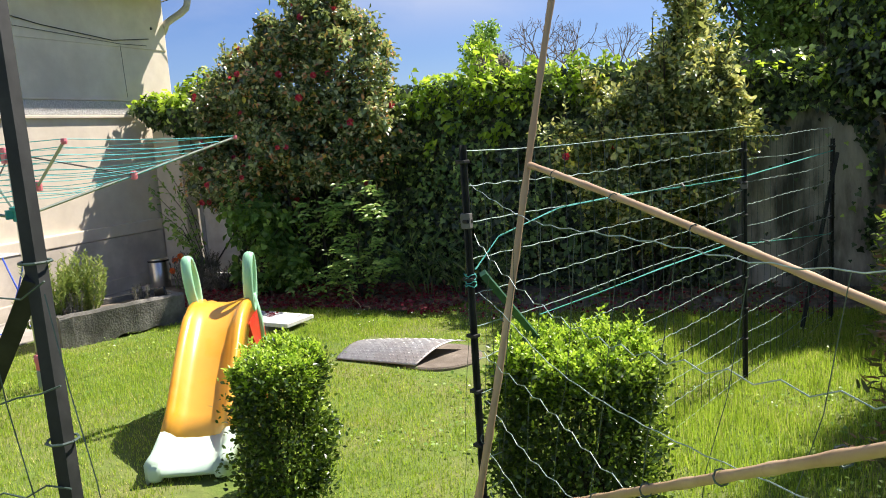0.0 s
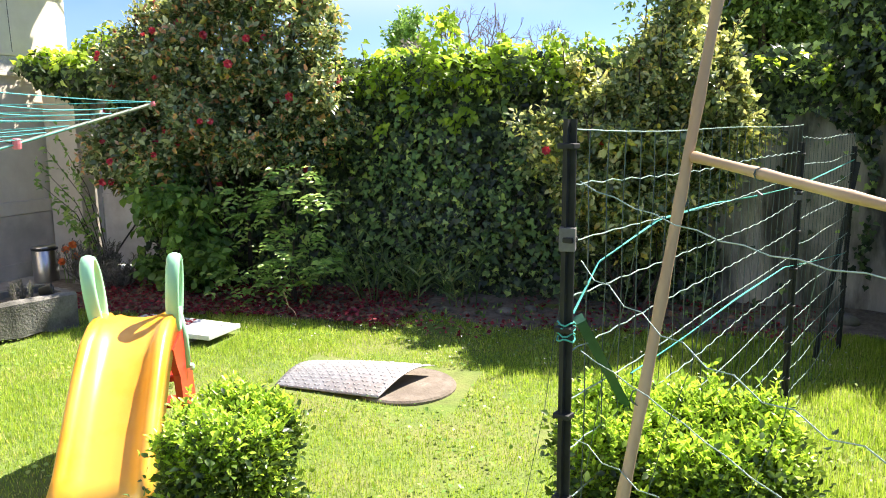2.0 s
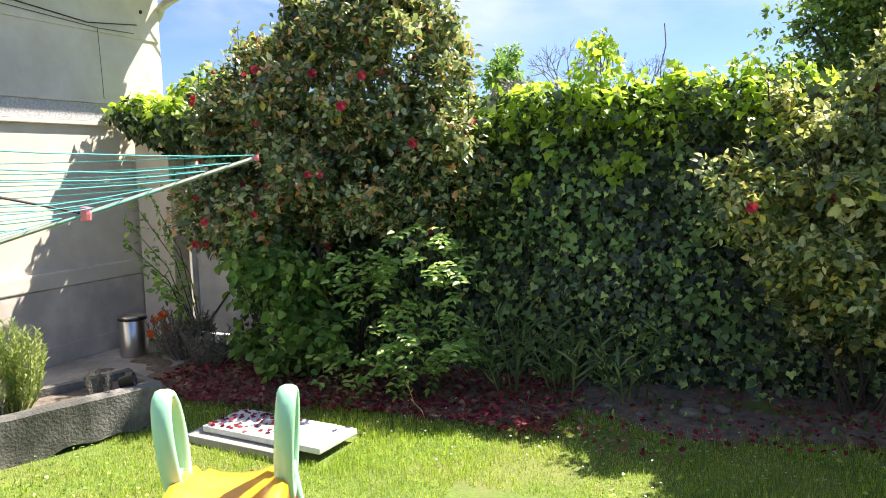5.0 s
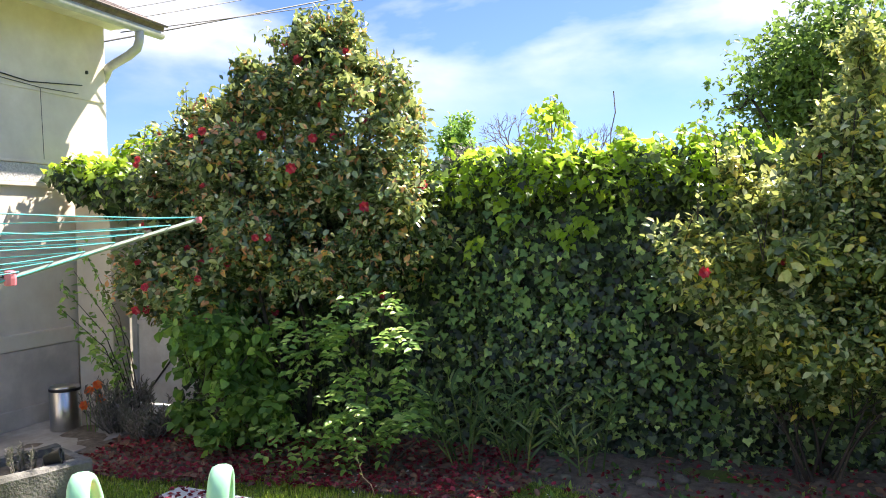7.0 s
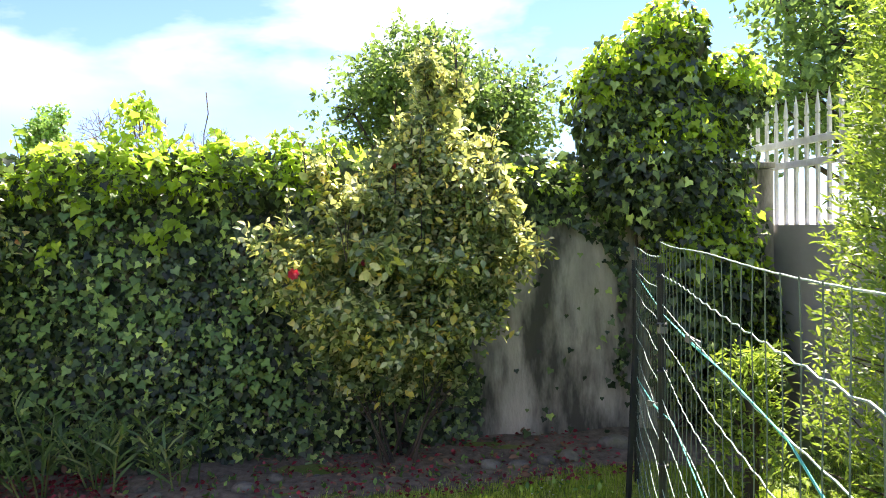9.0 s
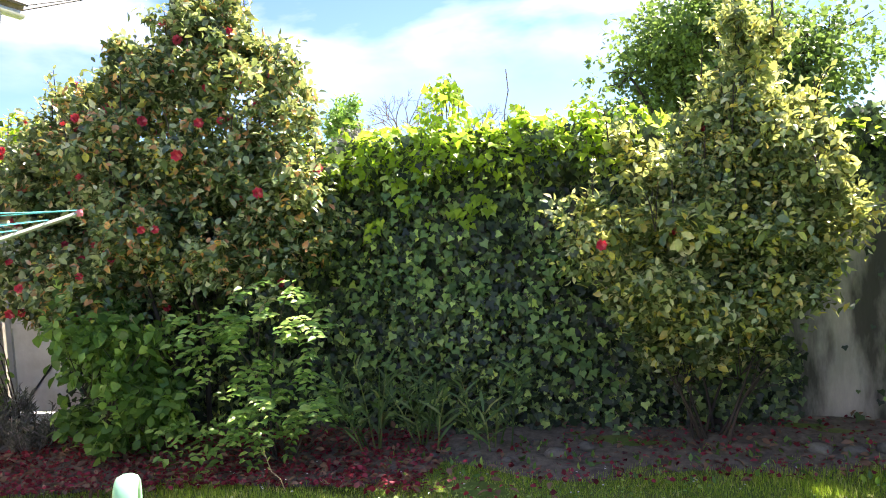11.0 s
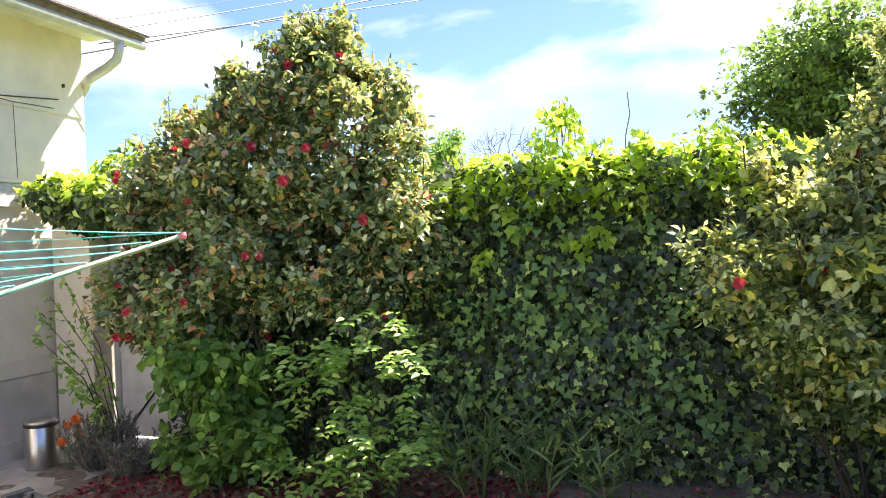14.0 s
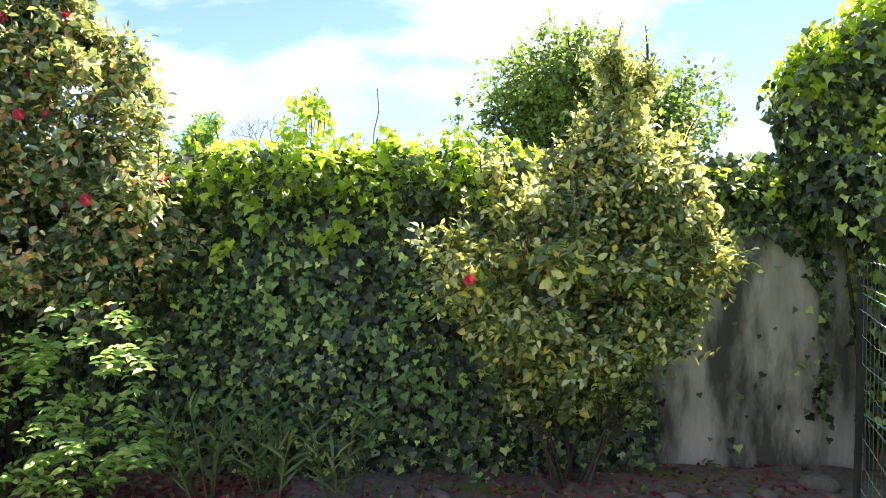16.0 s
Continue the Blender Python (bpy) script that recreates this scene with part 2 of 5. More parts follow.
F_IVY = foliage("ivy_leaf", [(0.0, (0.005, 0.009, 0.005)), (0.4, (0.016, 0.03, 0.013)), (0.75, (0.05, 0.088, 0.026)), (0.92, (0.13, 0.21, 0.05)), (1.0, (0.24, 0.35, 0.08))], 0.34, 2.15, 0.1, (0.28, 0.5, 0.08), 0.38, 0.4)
F_IVYMID = foliage("ivy_leaf_lighter", [(0.0, (0.04, 0.09, 0.025)), (0.6, (0.08, 0.16, 0.04)), (1.0, (0.15, 0.26, 0.06))], 0.42, 1.6, 0.22, (0.3, 0.55, 0.08), 0.35)
# Also colours the upward-facing leaves of the ivy masses as sunlit.
F_IVYNEWLIT = foliage("young_lit_ivy_leaf", [(0.0, (0.12, 0.22, 0.025)), (0.6, (0.2, 0.34, 0.03)), (1.0, (0.32, 0.46, 0.05))], 0.4, 1.5, 0.6, (0.62, 0.85, 0.06), 0.35)
F_BRIGHT = foliage("fresh_leaf", [(0.0, (0.05, 0.12, 0.02)), (0.55, (0.12, 0.24, 0.04)), (1.0, (0.28, 0.4, 0.09))], 0.36, 1.75, 0.38, (0.36, 0.62, 0.1))
F_BROAD = foliage("broad_leaf", [(0.0, (0.025, 0.065, 0.014)), (0.6, (0.07, 0.15, 0.03)), (1.0, (0.16, 0.27, 0.05))], 0.4, 2.0, 0.35, (0.3, 0.6, 0.06), 0.4)
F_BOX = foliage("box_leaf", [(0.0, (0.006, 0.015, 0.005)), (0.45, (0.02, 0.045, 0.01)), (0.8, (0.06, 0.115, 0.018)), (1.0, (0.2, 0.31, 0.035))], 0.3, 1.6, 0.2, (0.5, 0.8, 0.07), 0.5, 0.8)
# Tip leaf brightened so that the bushes' sunlit tops are in its colour.
F_BOXNEWLIT = foliage("young_lit_box_leaf", [(0.0, (0.1, 0.2, 0.02)), (0.6, (0.2, 0.34, 0.03)), (1.0, (0.34, 0.5, 0.05))], 0.34, 1.75, 0.45, (0.65, 0.9, 0.07), 0.5)
F_GRASS = foliage("grass_blade", [(0.0, (0.05, 0.1, 0.014)), (0.4, (0.14, 0.24, 0.026)), (0.8, (0.26, 0.37, 0.045)), (0.93, (0.38, 0.4, 0.1)), (1.0, (0.48, 0.4, 0.19))], 0.45, 1.75, 0.42, (0.6, 0.84, 0.07), 0.4, 0.5)
F_SPEAR = foliage("lance_leaf", [(0.0, (0.03, 0.07, 0.02)), (0.7, (0.06, 0.12, 0.03)), (1.0, (0.16, 0.2, 0.06))], 0.4, 1.6, 0.3, (0.3, 0.5, 0.08))
F_ROSEMARY = foliage("rosemary_leaf", [(0.0, (0.07, 0.12, 0.03)), (0.6, (0.15, 0.21, 0.05)), (1.0, (0.26, 0.3, 0.09))], 0.6, 1.9, 0.35, (0.45, 0.6, 0.1))
F_LAVENDER = foliage("grey_leaf", [(0.0, (0.1, 0.12, 0.08)), (0.7, (0.2, 0.22, 0.15)), (1.0, (0.3, 0.29, 0.24))], 0.7, 1.0, 0.2, (0.25, 0.28, 0.15))
F_FAR = foliage("far_tree_leaf", [(0.0, (0.02, 0.05, 0.014)), (0.5, (0.06, 0.12, 0.03)), (1.0, (0.17, 0.27, 0.06))], 0.42, 1.5, 0.36, (0.35, 0.55, 0.1))
F_YEW = foliage("needle_spray", [(0.0, (0.05, 0.1, 0.02)), (0.6, (0.1, 0.17, 0.03)), (1.0, (0.3, 0.42, 0.04))], 0.5, 1.6, 0.38, (0.45, 0.65, 0.06))
F_BRONZE = foliage("browned_needle_spray", [(0.0, (0.05, 0.08, 0.02)), (0.4, (0.08, 0.11, 0.03)), (0.7, (0.16, 0.1, 0.05)), (1.0, (0.24, 0.14, 0.07))], 0.6, 1.2, 0.3, (0.3, 0.25, 0.06))
F_PETAL = foliage("fallen_petal", [(0.0, (0.07, 0.006, 0.008)), (0.5, (0.18, 0.016, 0.022)), (0.85, (0.3, 0.045, 0.06)), (1.0, (0.16, 0.1, 0.06))], 0.6, 1.2, 0.15, (0.4, 0.03, 0.05), 0.3)
F_FLOWER = foliage("camellia_petal", [(0.0, (0.5, 0.03, 0.06)), (0.7, (0.65, 0.07, 0.1)), (1.0, (0.75, 0.22, 0.2))], 0.5, 1.0, 0.25, (0.7, 0.04, 0.05))
F_ORANGE = foliage("orange_petal", [(0.0, (0.75, 0.16, 0.03)), (1.0, (0.85, 0.28, 0.06))], 0.6, 1.0, 0.3, (0.8, 0.2, 0.04))
F_DAISY = foliage("white_petal", [(0.0, (0.7, 0.7, 0.68)), (1.0, (0.82, 0.82, 0.78))], 0.6, 1.0, 0.2, (0.8, 0.8, 0.7))
F_DEAD = foliage("dead_leaf", [(0.0, (0.12, 0.07, 0.035)), (1.0, (0.3, 0.2, 0.11))], 0.8, 1.0, 0.15, (0.3, 0.2, 0.1))


# ---- building blocks ----
rng = np.random.default_rng(7)


def root(name, x, y, z=0.0, label="", category="", group="", kind="", turn=0.0):
    ob = new(name)
    ob.empty_display_size = 0.1
    ob.matrix_world = pose(x, y, z, 0, 0, turn)
    return tagged(ob, label, category, group, kind)


def place(name, mesh, mat, parent=None, label="", smooth=False):
    if mat and not mesh.materials:
        mesh.materials.append(mat)
    if smooth:
        for p in mesh.polygons:
            p.use_smooth = True
    ob = new(name, mesh)
    if parent:
        ob.parent = parent
    return tagged(ob, label)


def part(name, bm, mat, parent=None, label="", smooth=False):
    mesh = bpy.data.meshes.new(name)
    bm.to_mesh(mesh)
    bm.free()
    return place(name, mesh, mat, parent, label, smooth)


def flat(name, verts, faces, mat, parent=None, label="", smooth=False):
    mesh = bpy.data.meshes.new(name)
    mesh.from_pydata([tuple(v) for v in verts], [], faces)
    mesh.update()
    return place(name, mesh, mat, parent, label, smooth)


def box(bm, x0, y0, z0, x1, y1, z1, bevel=0.0, m=None):
    made = bmesh.ops.create_cube(bm, size=1.0)["verts"]
    bmesh.ops.transform(bm, matrix=Matrix.LocRotScale(((x0 + x1) / 2, (y0 + y1) / 2, (z0 + z1) / 2), None, (abs(x1 - x0), abs(y1 - y0), abs(z1 - z0))), verts=made)
    if bevel:
        edges = {e for v in made for e in v.link_edges}
        out = bmesh.ops.bevel(bm, geom=list(edges), offset=bevel, segments=2, affect="EDGES", profile=0.6)
        made = list({v for f in out["faces"] for v in f.verts} | {v for v in made if v.is_valid})
    if m is not None:
        bmesh.ops.transform(bm, matrix=m, verts=made)
    return made


def block(name, x0, y0, z0, x1, y1, z1, mat, parent=None, bevel=0.004, label="", m=None):
    bm = bmesh.new()
    box(bm, x0, y0, z0, x1, y1, z1, bevel, m)
    return part(name, bm, mat, parent, label)


def tube(bm, points, radius, sides=8, closed=False, aspect=1.0):
    """A tube along points; radius may be one number or one for each point; aspect flattens it across."""
    pts = [Vector(p) for p in points]
    n = len(pts)
    radii = radius if hasattr(radius, "__len__") else [radius] * n
    rings, side = [], None
    for i, p in enumerate(pts):
        a = pts[i - 1] if (i or closed) else p
        b = pts[(i + 1) % n] if (i < n - 1 or closed) else p
        d = (b - a).normalized() if (b - a).length > 1e-9 else Vector((0, 0, 1))
        if side is None:
            side = d.cross(Vector((0, 0, 1)))
            if side.length < 0.1:
                side = d.cross(Vector((1, 0, 0)))
        side = (side - d * side.dot(d)).normalized()
        up = d.cross(side)
        rings.append([bm.verts.new(p + radii[i] * (math.cos(k * 2 * math.pi / sides) * side * aspect + math.sin(k * 2 * math.pi / sides) * up)) for k in range(sides)])
    for i in range(n if closed else n - 1):
        a, b = rings[i], rings[(i + 1) % n]
        for k in range(sides):
            bm.faces.new((a[k], a[(k + 1) % sides], b[(k + 1) % sides], b[k]))
    if not closed:
        bm.faces.new(rings[0][::-1])
        bm.faces.new(rings[-1])


def rod(name, points, radius, mat, parent=None, sides=8, label="", closed=False, aspect=1.0):
    bm = bmesh.new()
    tube(bm, points, radius, sides, closed, aspect)
    return part(name, bm, mat, parent, label, smooth=sides > 6)


def lathe(bm, profile, sides=24, m=None):
    rings = [[bm.verts.new((r * math.cos(k * 2 * math.pi / sides), r * math.sin(k * 2 * math.pi / sides), z)) for k in range(sides)] for r, z in profile]
    for a, b in zip(rings, rings[1:]):
        for k in range(sides):
            bm.faces.new((a[k], a[(k + 1) % sides], b[(k + 1) % sides], b[k]))
    bm.faces.new(rings[0][::-1])
    bm.faces.new(rings[-1])
    if m is not None:
        bmesh.ops.transform(bm, matrix=m, verts=[v for r in rings for v in r])


OVAL = (np.array([(0, 0, 0), (-0.5, 0.38, 0.1), (0, 0.45, 0), (0.5, 0.38, 0.1), (0, 1, -0.12), (-0.36, 0.72, 0.04), (0.36, 0.72, 0.04)], float),
        [(0, 2, 1), (0, 3, 2), (1, 2, 5), (2, 4, 5), (2, 6, 4), (2, 3, 6)])
LOBED = (np.array([(0, 0.05, 0), (-0.42, -0.08, 0.05), (-0.6, 0.3, 0.1), (-0.3, 0.52, 0.06), (0, 1, -0.1), (0.3, 0.52, 0.06), (0.6, 0.3, 0.1), (0.42, -0.08, 0.05), (0, 0.4, 0)], float),
         [(8, 0, 1), (8, 1, 2), (8, 2, 3), (8, 3, 4), (8, 4, 5), (8, 5, 6), (8, 6, 7), (8, 7, 0)])
BLADE = (np.array([(-0.5, 0, 0), (0.5, 0, 0), (0.35, 0.55, 0.06), (-0.35, 0.55, 0.06), (0, 1, 0.24)], float), [(0, 1, 2, 3), (3, 2, 4)])
SPEARLEAF = (np.array([(-0.3, 0, 0), (0.3, 0, 0), (0.5, 0.35, 0.05), (-0.5, 0.35, 0.05), (0.35, 0.7, -0.02), (-0.35, 0.7, -0.02), (0, 1, -0.18)], float),
             [(0, 1, 2, 3), (3, 2, 4, 5), (5, 4, 6)])
DIAMOND = (np.array([(0, 0, 0), (0.5, 0.5, 0.08), (0, 1, 0), (-0.5, 0.5, 0.08)], float), [(0, 1, 2, 3)])


def unit(a):
    return a / np.maximum(np.linalg.norm(a, axis=1, keepdims=True), 1e-9)


def leaf_mesh(name, pos, way, normal, length, width, shape=OVAL):
    """One mesh of leaves: each at pos, along way, its face towards normal."""
    n = len(pos)
    y = unit(way)
    x = unit(np.cross(y, normal) + 1e-6)
    z = np.cross(x, y)
    tv, tf = shape
    length, width = np.broadcast_to(length, n), np.broadcast_to(width, n)
    v = (pos[:, None] + x[:, None] * (tv[None, :, 0, None] * (length * width)[:, None, None]) + y[:, None] * (tv[None, :, 1, None] * length[:, None, None])
         + z[:, None] * (tv[None, :, 2, None] * length[:, None, None]))
    k = len(tv)
    loops = np.concatenate([np.concatenate([np.array(f) for f in tf])[None] + k * np.arange(n)[:, None]], axis=1).ravel()
    sizes = np.tile([len(f) for f in tf], n)
    mesh = bpy.data.meshes.new(name)
    mesh.vertices.add(n * k)
    mesh.vertices.foreach_set("co", v.ravel())
    mesh.loops.add(len(loops))
    mesh.loops.foreach_set("vertex_index", loops.astype(np.int32))
    mesh.polygons.add(len(sizes))
    mesh.polygons.foreach_set("loop_start", np.concatenate([[0], np.cumsum(sizes)[:-1]]).astype(np.int32))
    mesh.update(calc_edges=True)
    return mesh


def leaves(name, pos, way, normal, length, width, mat, parent=None, shape=OVAL, label=""):
    return place(name, leaf_mesh(name, pos, way, normal, length, width, shape), mat, parent, label)


def bumps(p, scale, seed=0.0):
    """Smooth noise about -1 to 1 for rows of points, from a few crossed waves."""
    q = p * scale
    return (np.sin(q[:, 0] * 1.3 + 1.7 * np.sin(q[:, 1] * 0.9 + seed) + seed) + np.sin(q[:, 1] * 1.7 + 1.3 * np.sin(q[:, 2] * 1.1 + 2 * seed)) + np.sin(q[:, 2] * 1.5 + 1.9 * np.sin(q[:, 0] * 0.8 + 3 * seed))) / 3


def shell(clumps, n, depth=0.35, rough=0.16, seed=0.0, inside=True):
    """Points in the outer layer of several rounded clumps (x, y, z, rx, ry, rz), with outward directions."""
    c = np.array(clumps, float)
    area = (c[:, 3] * c[:, 5] + c[:, 4] * c[:, 5] + c[:, 3] * c[:, 4])
    out_p, out_d = [], []
    pick = rng.choice(len(c), n, p=area / area.sum())
    d = unit(rng.normal(size=(n, 3)))
    r = 1 - np.abs(rng.normal(size=n)) * depth * 0.5
    p = c[pick, :3] + d * c[pick, 3:] * r[:, None]
    p = p + d * (rough * bumps(p, 5.0, seed) + 0.5 * rough * bumps(p, 13.0, seed + 2))[:, None]
    keep = np.ones(n, bool)
    for k, q in enumerate(c):
        e = (((p - q[:3]) / q[3:]) ** 2).sum(1)
        keep &= ~((e < (1 - depth) ** 2) & (pick != k))
    return p[keep], unit(d / c[pick, 3:])[keep]


def limbs(bm, foot, tips, radius, bend=0.12, sides=6, steps=5):
    for tip in tips:
        a, b = Vector(foot), Vector(tip)
        side = Vector(rng.normal(size=3)) * bend * (b - a).length
        pts = [a.lerp(b, i / steps) + side * math.sin(math.pi * i / steps) * 0.5 for i in range(steps + 1)]
        tube(bm, pts, [radius * (1 - 0.75 * i / steps) for i in range(steps + 1)], sides)


def sprigs(tops, count, reach, spread=0.5):
    """Leaf places along upright shoots that start at tops."""
    p, w = [], []
    for t in tops:
        d = unit(np.array([[rng.normal() * spread, rng.normal() * spread, 1.0]]))[0]
        h = reach * rng.uniform(0.5, 1.0)
        for s in np.linspace(0.1, 1, count):
            p.append(np.array(t) + d * h * s)
            a = rng.uniform(0, 2 * math.pi)
            w.append(d * 0.7 + np.array([math.cos(a), math.sin(a), 0]))
    return np.array(p), np.array(w)


def leafy_shoots(p, d, reach, per, up=0.4, spread=0.45, droop=0.25, start=0.65):
    """Places, ways and normals of leaves that spiral along a shoot at each point p, growing along d."""
    n = len(p)
    axis = unit(d * 0.8 + rng.normal(size=(n, 3)) * spread + np.array([0, 0, up]))
    ln = reach * rng.uniform(0.55, 1.2, n)
    u = unit(np.cross(axis, np.array([0.31, 0.22, 0.93])) + 1e-6)
    v = np.cross(axis, u)
    turn = rng.uniform(0, 2 * math.pi, n)
    pos, way, nrm = [], [], []
    for i in range(per):
        f = (i + 0.5 * rng.random(n)) / per
        a = turn + 2.4 * i + rng.normal(size=n) * 0.25
        side = u * np.cos(a)[:, None] + v * np.sin(a)[:, None]
        pos.append(p + axis * ((f - start) * ln)[:, None])
        way.append(side * (1.05 - 0.5 * f)[:, None] + axis * (0.3 + 0.7 * f)[:, None] + np.array([0, 0, -droop]))
        nrm.append(axis * 0.55 - side * 0.2 + rng.normal(size=(n, 3)) * 0.45 + np.array([0.3, 0, 0.6]))
    return np.concatenate(pos), unit(np.concatenate(way)), unit(np.concatenate(nrm))


# ---- ground ----
def ground_height(x, y):
    return 0.012 * math.sin(x * 1.9 + 0.4) * math.sin(y * 1.6) + 0.008 * math.sin(x * 4.3 + y * 3.1)


def make_ground():
    bm = bmesh.new()
    xs = [-400, -60, -15, -9, -7.5] + [-7 + 0.25 * i for i in range(45)] + [5, 9, 15, 60, 400]
    ys = [-400, -60, -15, -6, -3] + [-2 + 0.25 * i for i in range(38)] + [8, 10, 15, 60, 400]
    grid = [[bm.verts.new((x, y, ground_height(x, y) if -7 < x < 4.2 and -2 < y < 7.3 else 0.0)) for x in xs] for y in ys]
    for j in range(len(ys) - 1):
        for i in range(len(xs) - 1):
            bm.faces.new((grid[j][i], grid[j][i + 1], grid[j + 1][i + 1], grid[j + 1][i]))
    ob = part("ground", bm, M_SOIL, smooth=True)
    tagged(ob, "grassy garden ground with worn and dry patches", "ground", kind="structure")
    return ob


ground = make_ground()


def bed_edge(x):
    return 5.62 + 0.12 * math.sin(x * 1.7 + 1) + 0.08 * math.sin(x * 4.1) + (0.4 if x > -2.7 else 0.0)


def make_bed():
    bm = bmesh.new()
    cols = []
    for i in range(61):
        x = -6.2 + i * 0.125
        y0 = bed_edge(x)
        cols.append([bm.verts.new((x, y0 + (6.98 - y0) * j / 8, ground_height(x, y0) + (0.003 if j == 0 else 0.02 + 0.02 * math.sin(x * 7 + j * 2)))) for j in range(9)])
    for a, b in zip(cols, cols[1:]):
        for j in range(8):
            bm.faces.new((a[j], b[j], b[j + 1], a[j + 1]))
    return tagged(part("planting_bed", bm, M_BED, smooth=True), "bare dark earth bed along the foot of the ivy wall", "flower bed", kind="structure")


make_bed()


# ---- garden wall, gate, house ----
def make_garden_wall():
    bm = bmesh.new()
    for x0, x1, top in ((-6.74, -6.4, 1.86), (-5.62, 1.9, 1.9)):
        box(bm, x0, 7.0, -0.1, x1, 7.22, top, 0.01)
    wall = part("wall_north", bm, M_CONCRETE)
    tagged(wall, "weathered concrete garden wall, stained and largely overgrown with ivy", "wall", kind="structure")
    block("coping", -5.62, 6.97, 1.904, 1.9, 7.25, 1.95, M_CONCRETE, wall, 0.012)
    block("pier", -6.74, 6.8, -0.1, -6.36, 6.996, 1.8, M_RENDER, wall, 0.008, "pale rendered pier beside the house")
    block("gate_lintel", -6.4, 7.02, 1.62, -5.62, 7.2, 1.86, M_CONCRETE, wall, 0.008)
    return wall


make_garden_wall()


def make_gate():
    g = root("door_1", -6.36, 7.05, 0.0, "closed white painted metal garden gate with a dark diagonal brace", "gate", kind="structure")
    block("gate_frame", 0.0, -0.03, 0.0, 0.05, 0.03, 1.61, M_ZINC, g)
    block("gate_frame", 0.69, -0.03, 0.0, 0.735, 0.03, 1.61, M_ZINC, g)
    block("gate_leaf", 0.055, -0.012, 0.05, 0.685, 0.012, 1.58, M_WHITEPAINT, g)
    block("rail", 0.055, -0.03, 0.74, 0.685, -0.0125, 0.78, M_WHITEPAINT, g)
    rod("brace", [(0.07, -0.022, 0.06), (0.67, -0.022, 0.74)], 0.008, M_CABLE, g, 6, "thin dark diagonal brace")
    block("door_handle", 0.1, -0.06, 0.85, 0.12, -0.0125, 0.97, M_BLACKPLASTIC, g)
    block("sill", -0.0, -0.2, -0.05, 0.74, 0.05, 0.035, M_SLABWHITE, g, 0.006, "pale stone sill")
    return g


make_gate()


def make_house():
    h = root("house", -6.78, 7.0, 0, "cream rendered house with a roughcast band, plinth and tiled roof edge", "house")
    x = 0.0
    y0 = -9.5
    y1 = 0.24
    block("wall", -4.0, y0, -0.1, x, y1, 3.5, M_RENDER, h, 0.012, "cream lime rendered wall, faintly stained")
    block("upper_wall", -4.0, y0, 2.72, x + 0.012, y1 - 0.025, 3.48, M_RENDER, h, 0.006)
    block("plinth", -0.02, y0, -0.1, 0.045, y1 - 0.45, 0.62, M_PLINTH, h, 0.012, "darker stained render plinth")
    block("plinth_cap", -0.02, y0, 0.622, 0.055, y1 - 0.45, 0.75, M_RENDER, h, 0.012)
    block("roughcast_band", -0.02, y0, 1.965, 0.022, y1 - 0.68, 2.115, M_ROUGHCAST, h, 0.004, "pale grey roughcast band")
    block("band_moulding", -0.02, y0, 1.93, 0.035, y1 - 0.66, 1.962, M_RENDER, h, 0.006)
    block("band_moulding", -0.02, y0, 2.118, 0.032, y1 - 0.68, 2.14, M_RENDER, h, 0.006)
    block("lower_band", -0.02, y0, -0.1, 0.06, y1 - 0.45, 0.16, M_PLINTH, h, 0.01)
    # roof edge with boards, tiles and gutter
    slope = pose(0.45, 0, 3.345, 0, 24, 0)
    block("soffit", -0.02, y0, 3.415, 0.4, y1 + 0.1, 3.44, M_WHITEPAINT, h, 0.003)
    bm = bmesh.new()
    box(bm, -4.2, y0, 0.04, 0.05, y1 + 0.18, 0.09, 0.004, slope)
    roof = part("roof", bm, M_TILE, h, "dark weathered tile roof")
    for j in range(24):
        for i in range(3):
            yy = y1 + 0.17 - 0.2 * j
            bm = bmesh.new()
            box(bm, 0.06 - 0.26 * (i + 1), yy - 0.195, 0.092 + 0.004 * i, 0.06 - 0.26 * i + 0.03, yy, 0.112 + 0.004 * i, 0.0, slope)
            part("tile", bm, M_TILE, roof)
    # half-round gutter
    bm = bmesh.new()
    prof = [(0.055 * math.cos(a), 0.055 * math.sin(a)) for a in [math.pi + math.pi * k / 8 for k in range(9)]]
    prof += [(0.049 * math.cos(a), 0.049 * math.sin(a)) for a in [2 * math.pi - math.pi * k / 8 for k in range(9)]]
    ends = []
    for yy in (y0, y1 + 0.2):
        ends.append([bm.verts.new((0.47 + px, yy, 3.36 + pz)) for px, pz in prof])
    for k in range(len(prof)):
        bm.faces.new((ends[0][k], ends[0][(k + 1) % len(prof)], ends[1][(k + 1) % len(prof)], ends[1][k]))
    bm.faces.new(ends[0][::-1])
    bm.faces.new(ends[1])
    part("gutter", bm, M_ZINC, h, "grey half-round zinc gutter", True)
    rod("downpipe", [(0.47, 0.16, 3.33), (0.47, 0.16, 3.24), (0.44, 0.16, 3.17), (0.34, 0.17, 3.12), (0.18, 0.19, 3.075), (0.06, 0.22, 3.045), (-0.03, 0.28, 3.0), (-0.14, 0.3, 2.88), (-0.16, 0.3, 0.1)], 0.04, M_ZINC, h, 12, "curved grey downpipe")
    for yy, z in ((0.0, 2.95), (-2.2, 3.05)):
        block("cable_clip", 0.0, yy - 0.01, z, 0.03, yy + 0.01, z + 0.03, M_CABLE, h)
    rod("wall_cable", [(0.02, -5, 3.35), (0.022, -3, 3.1), (0.022, -1.5, 2.86), (0.022, -0.6, 2.78), (0.022, -0.06, 2.84)], 0.005, M_CABLE, h, 6)
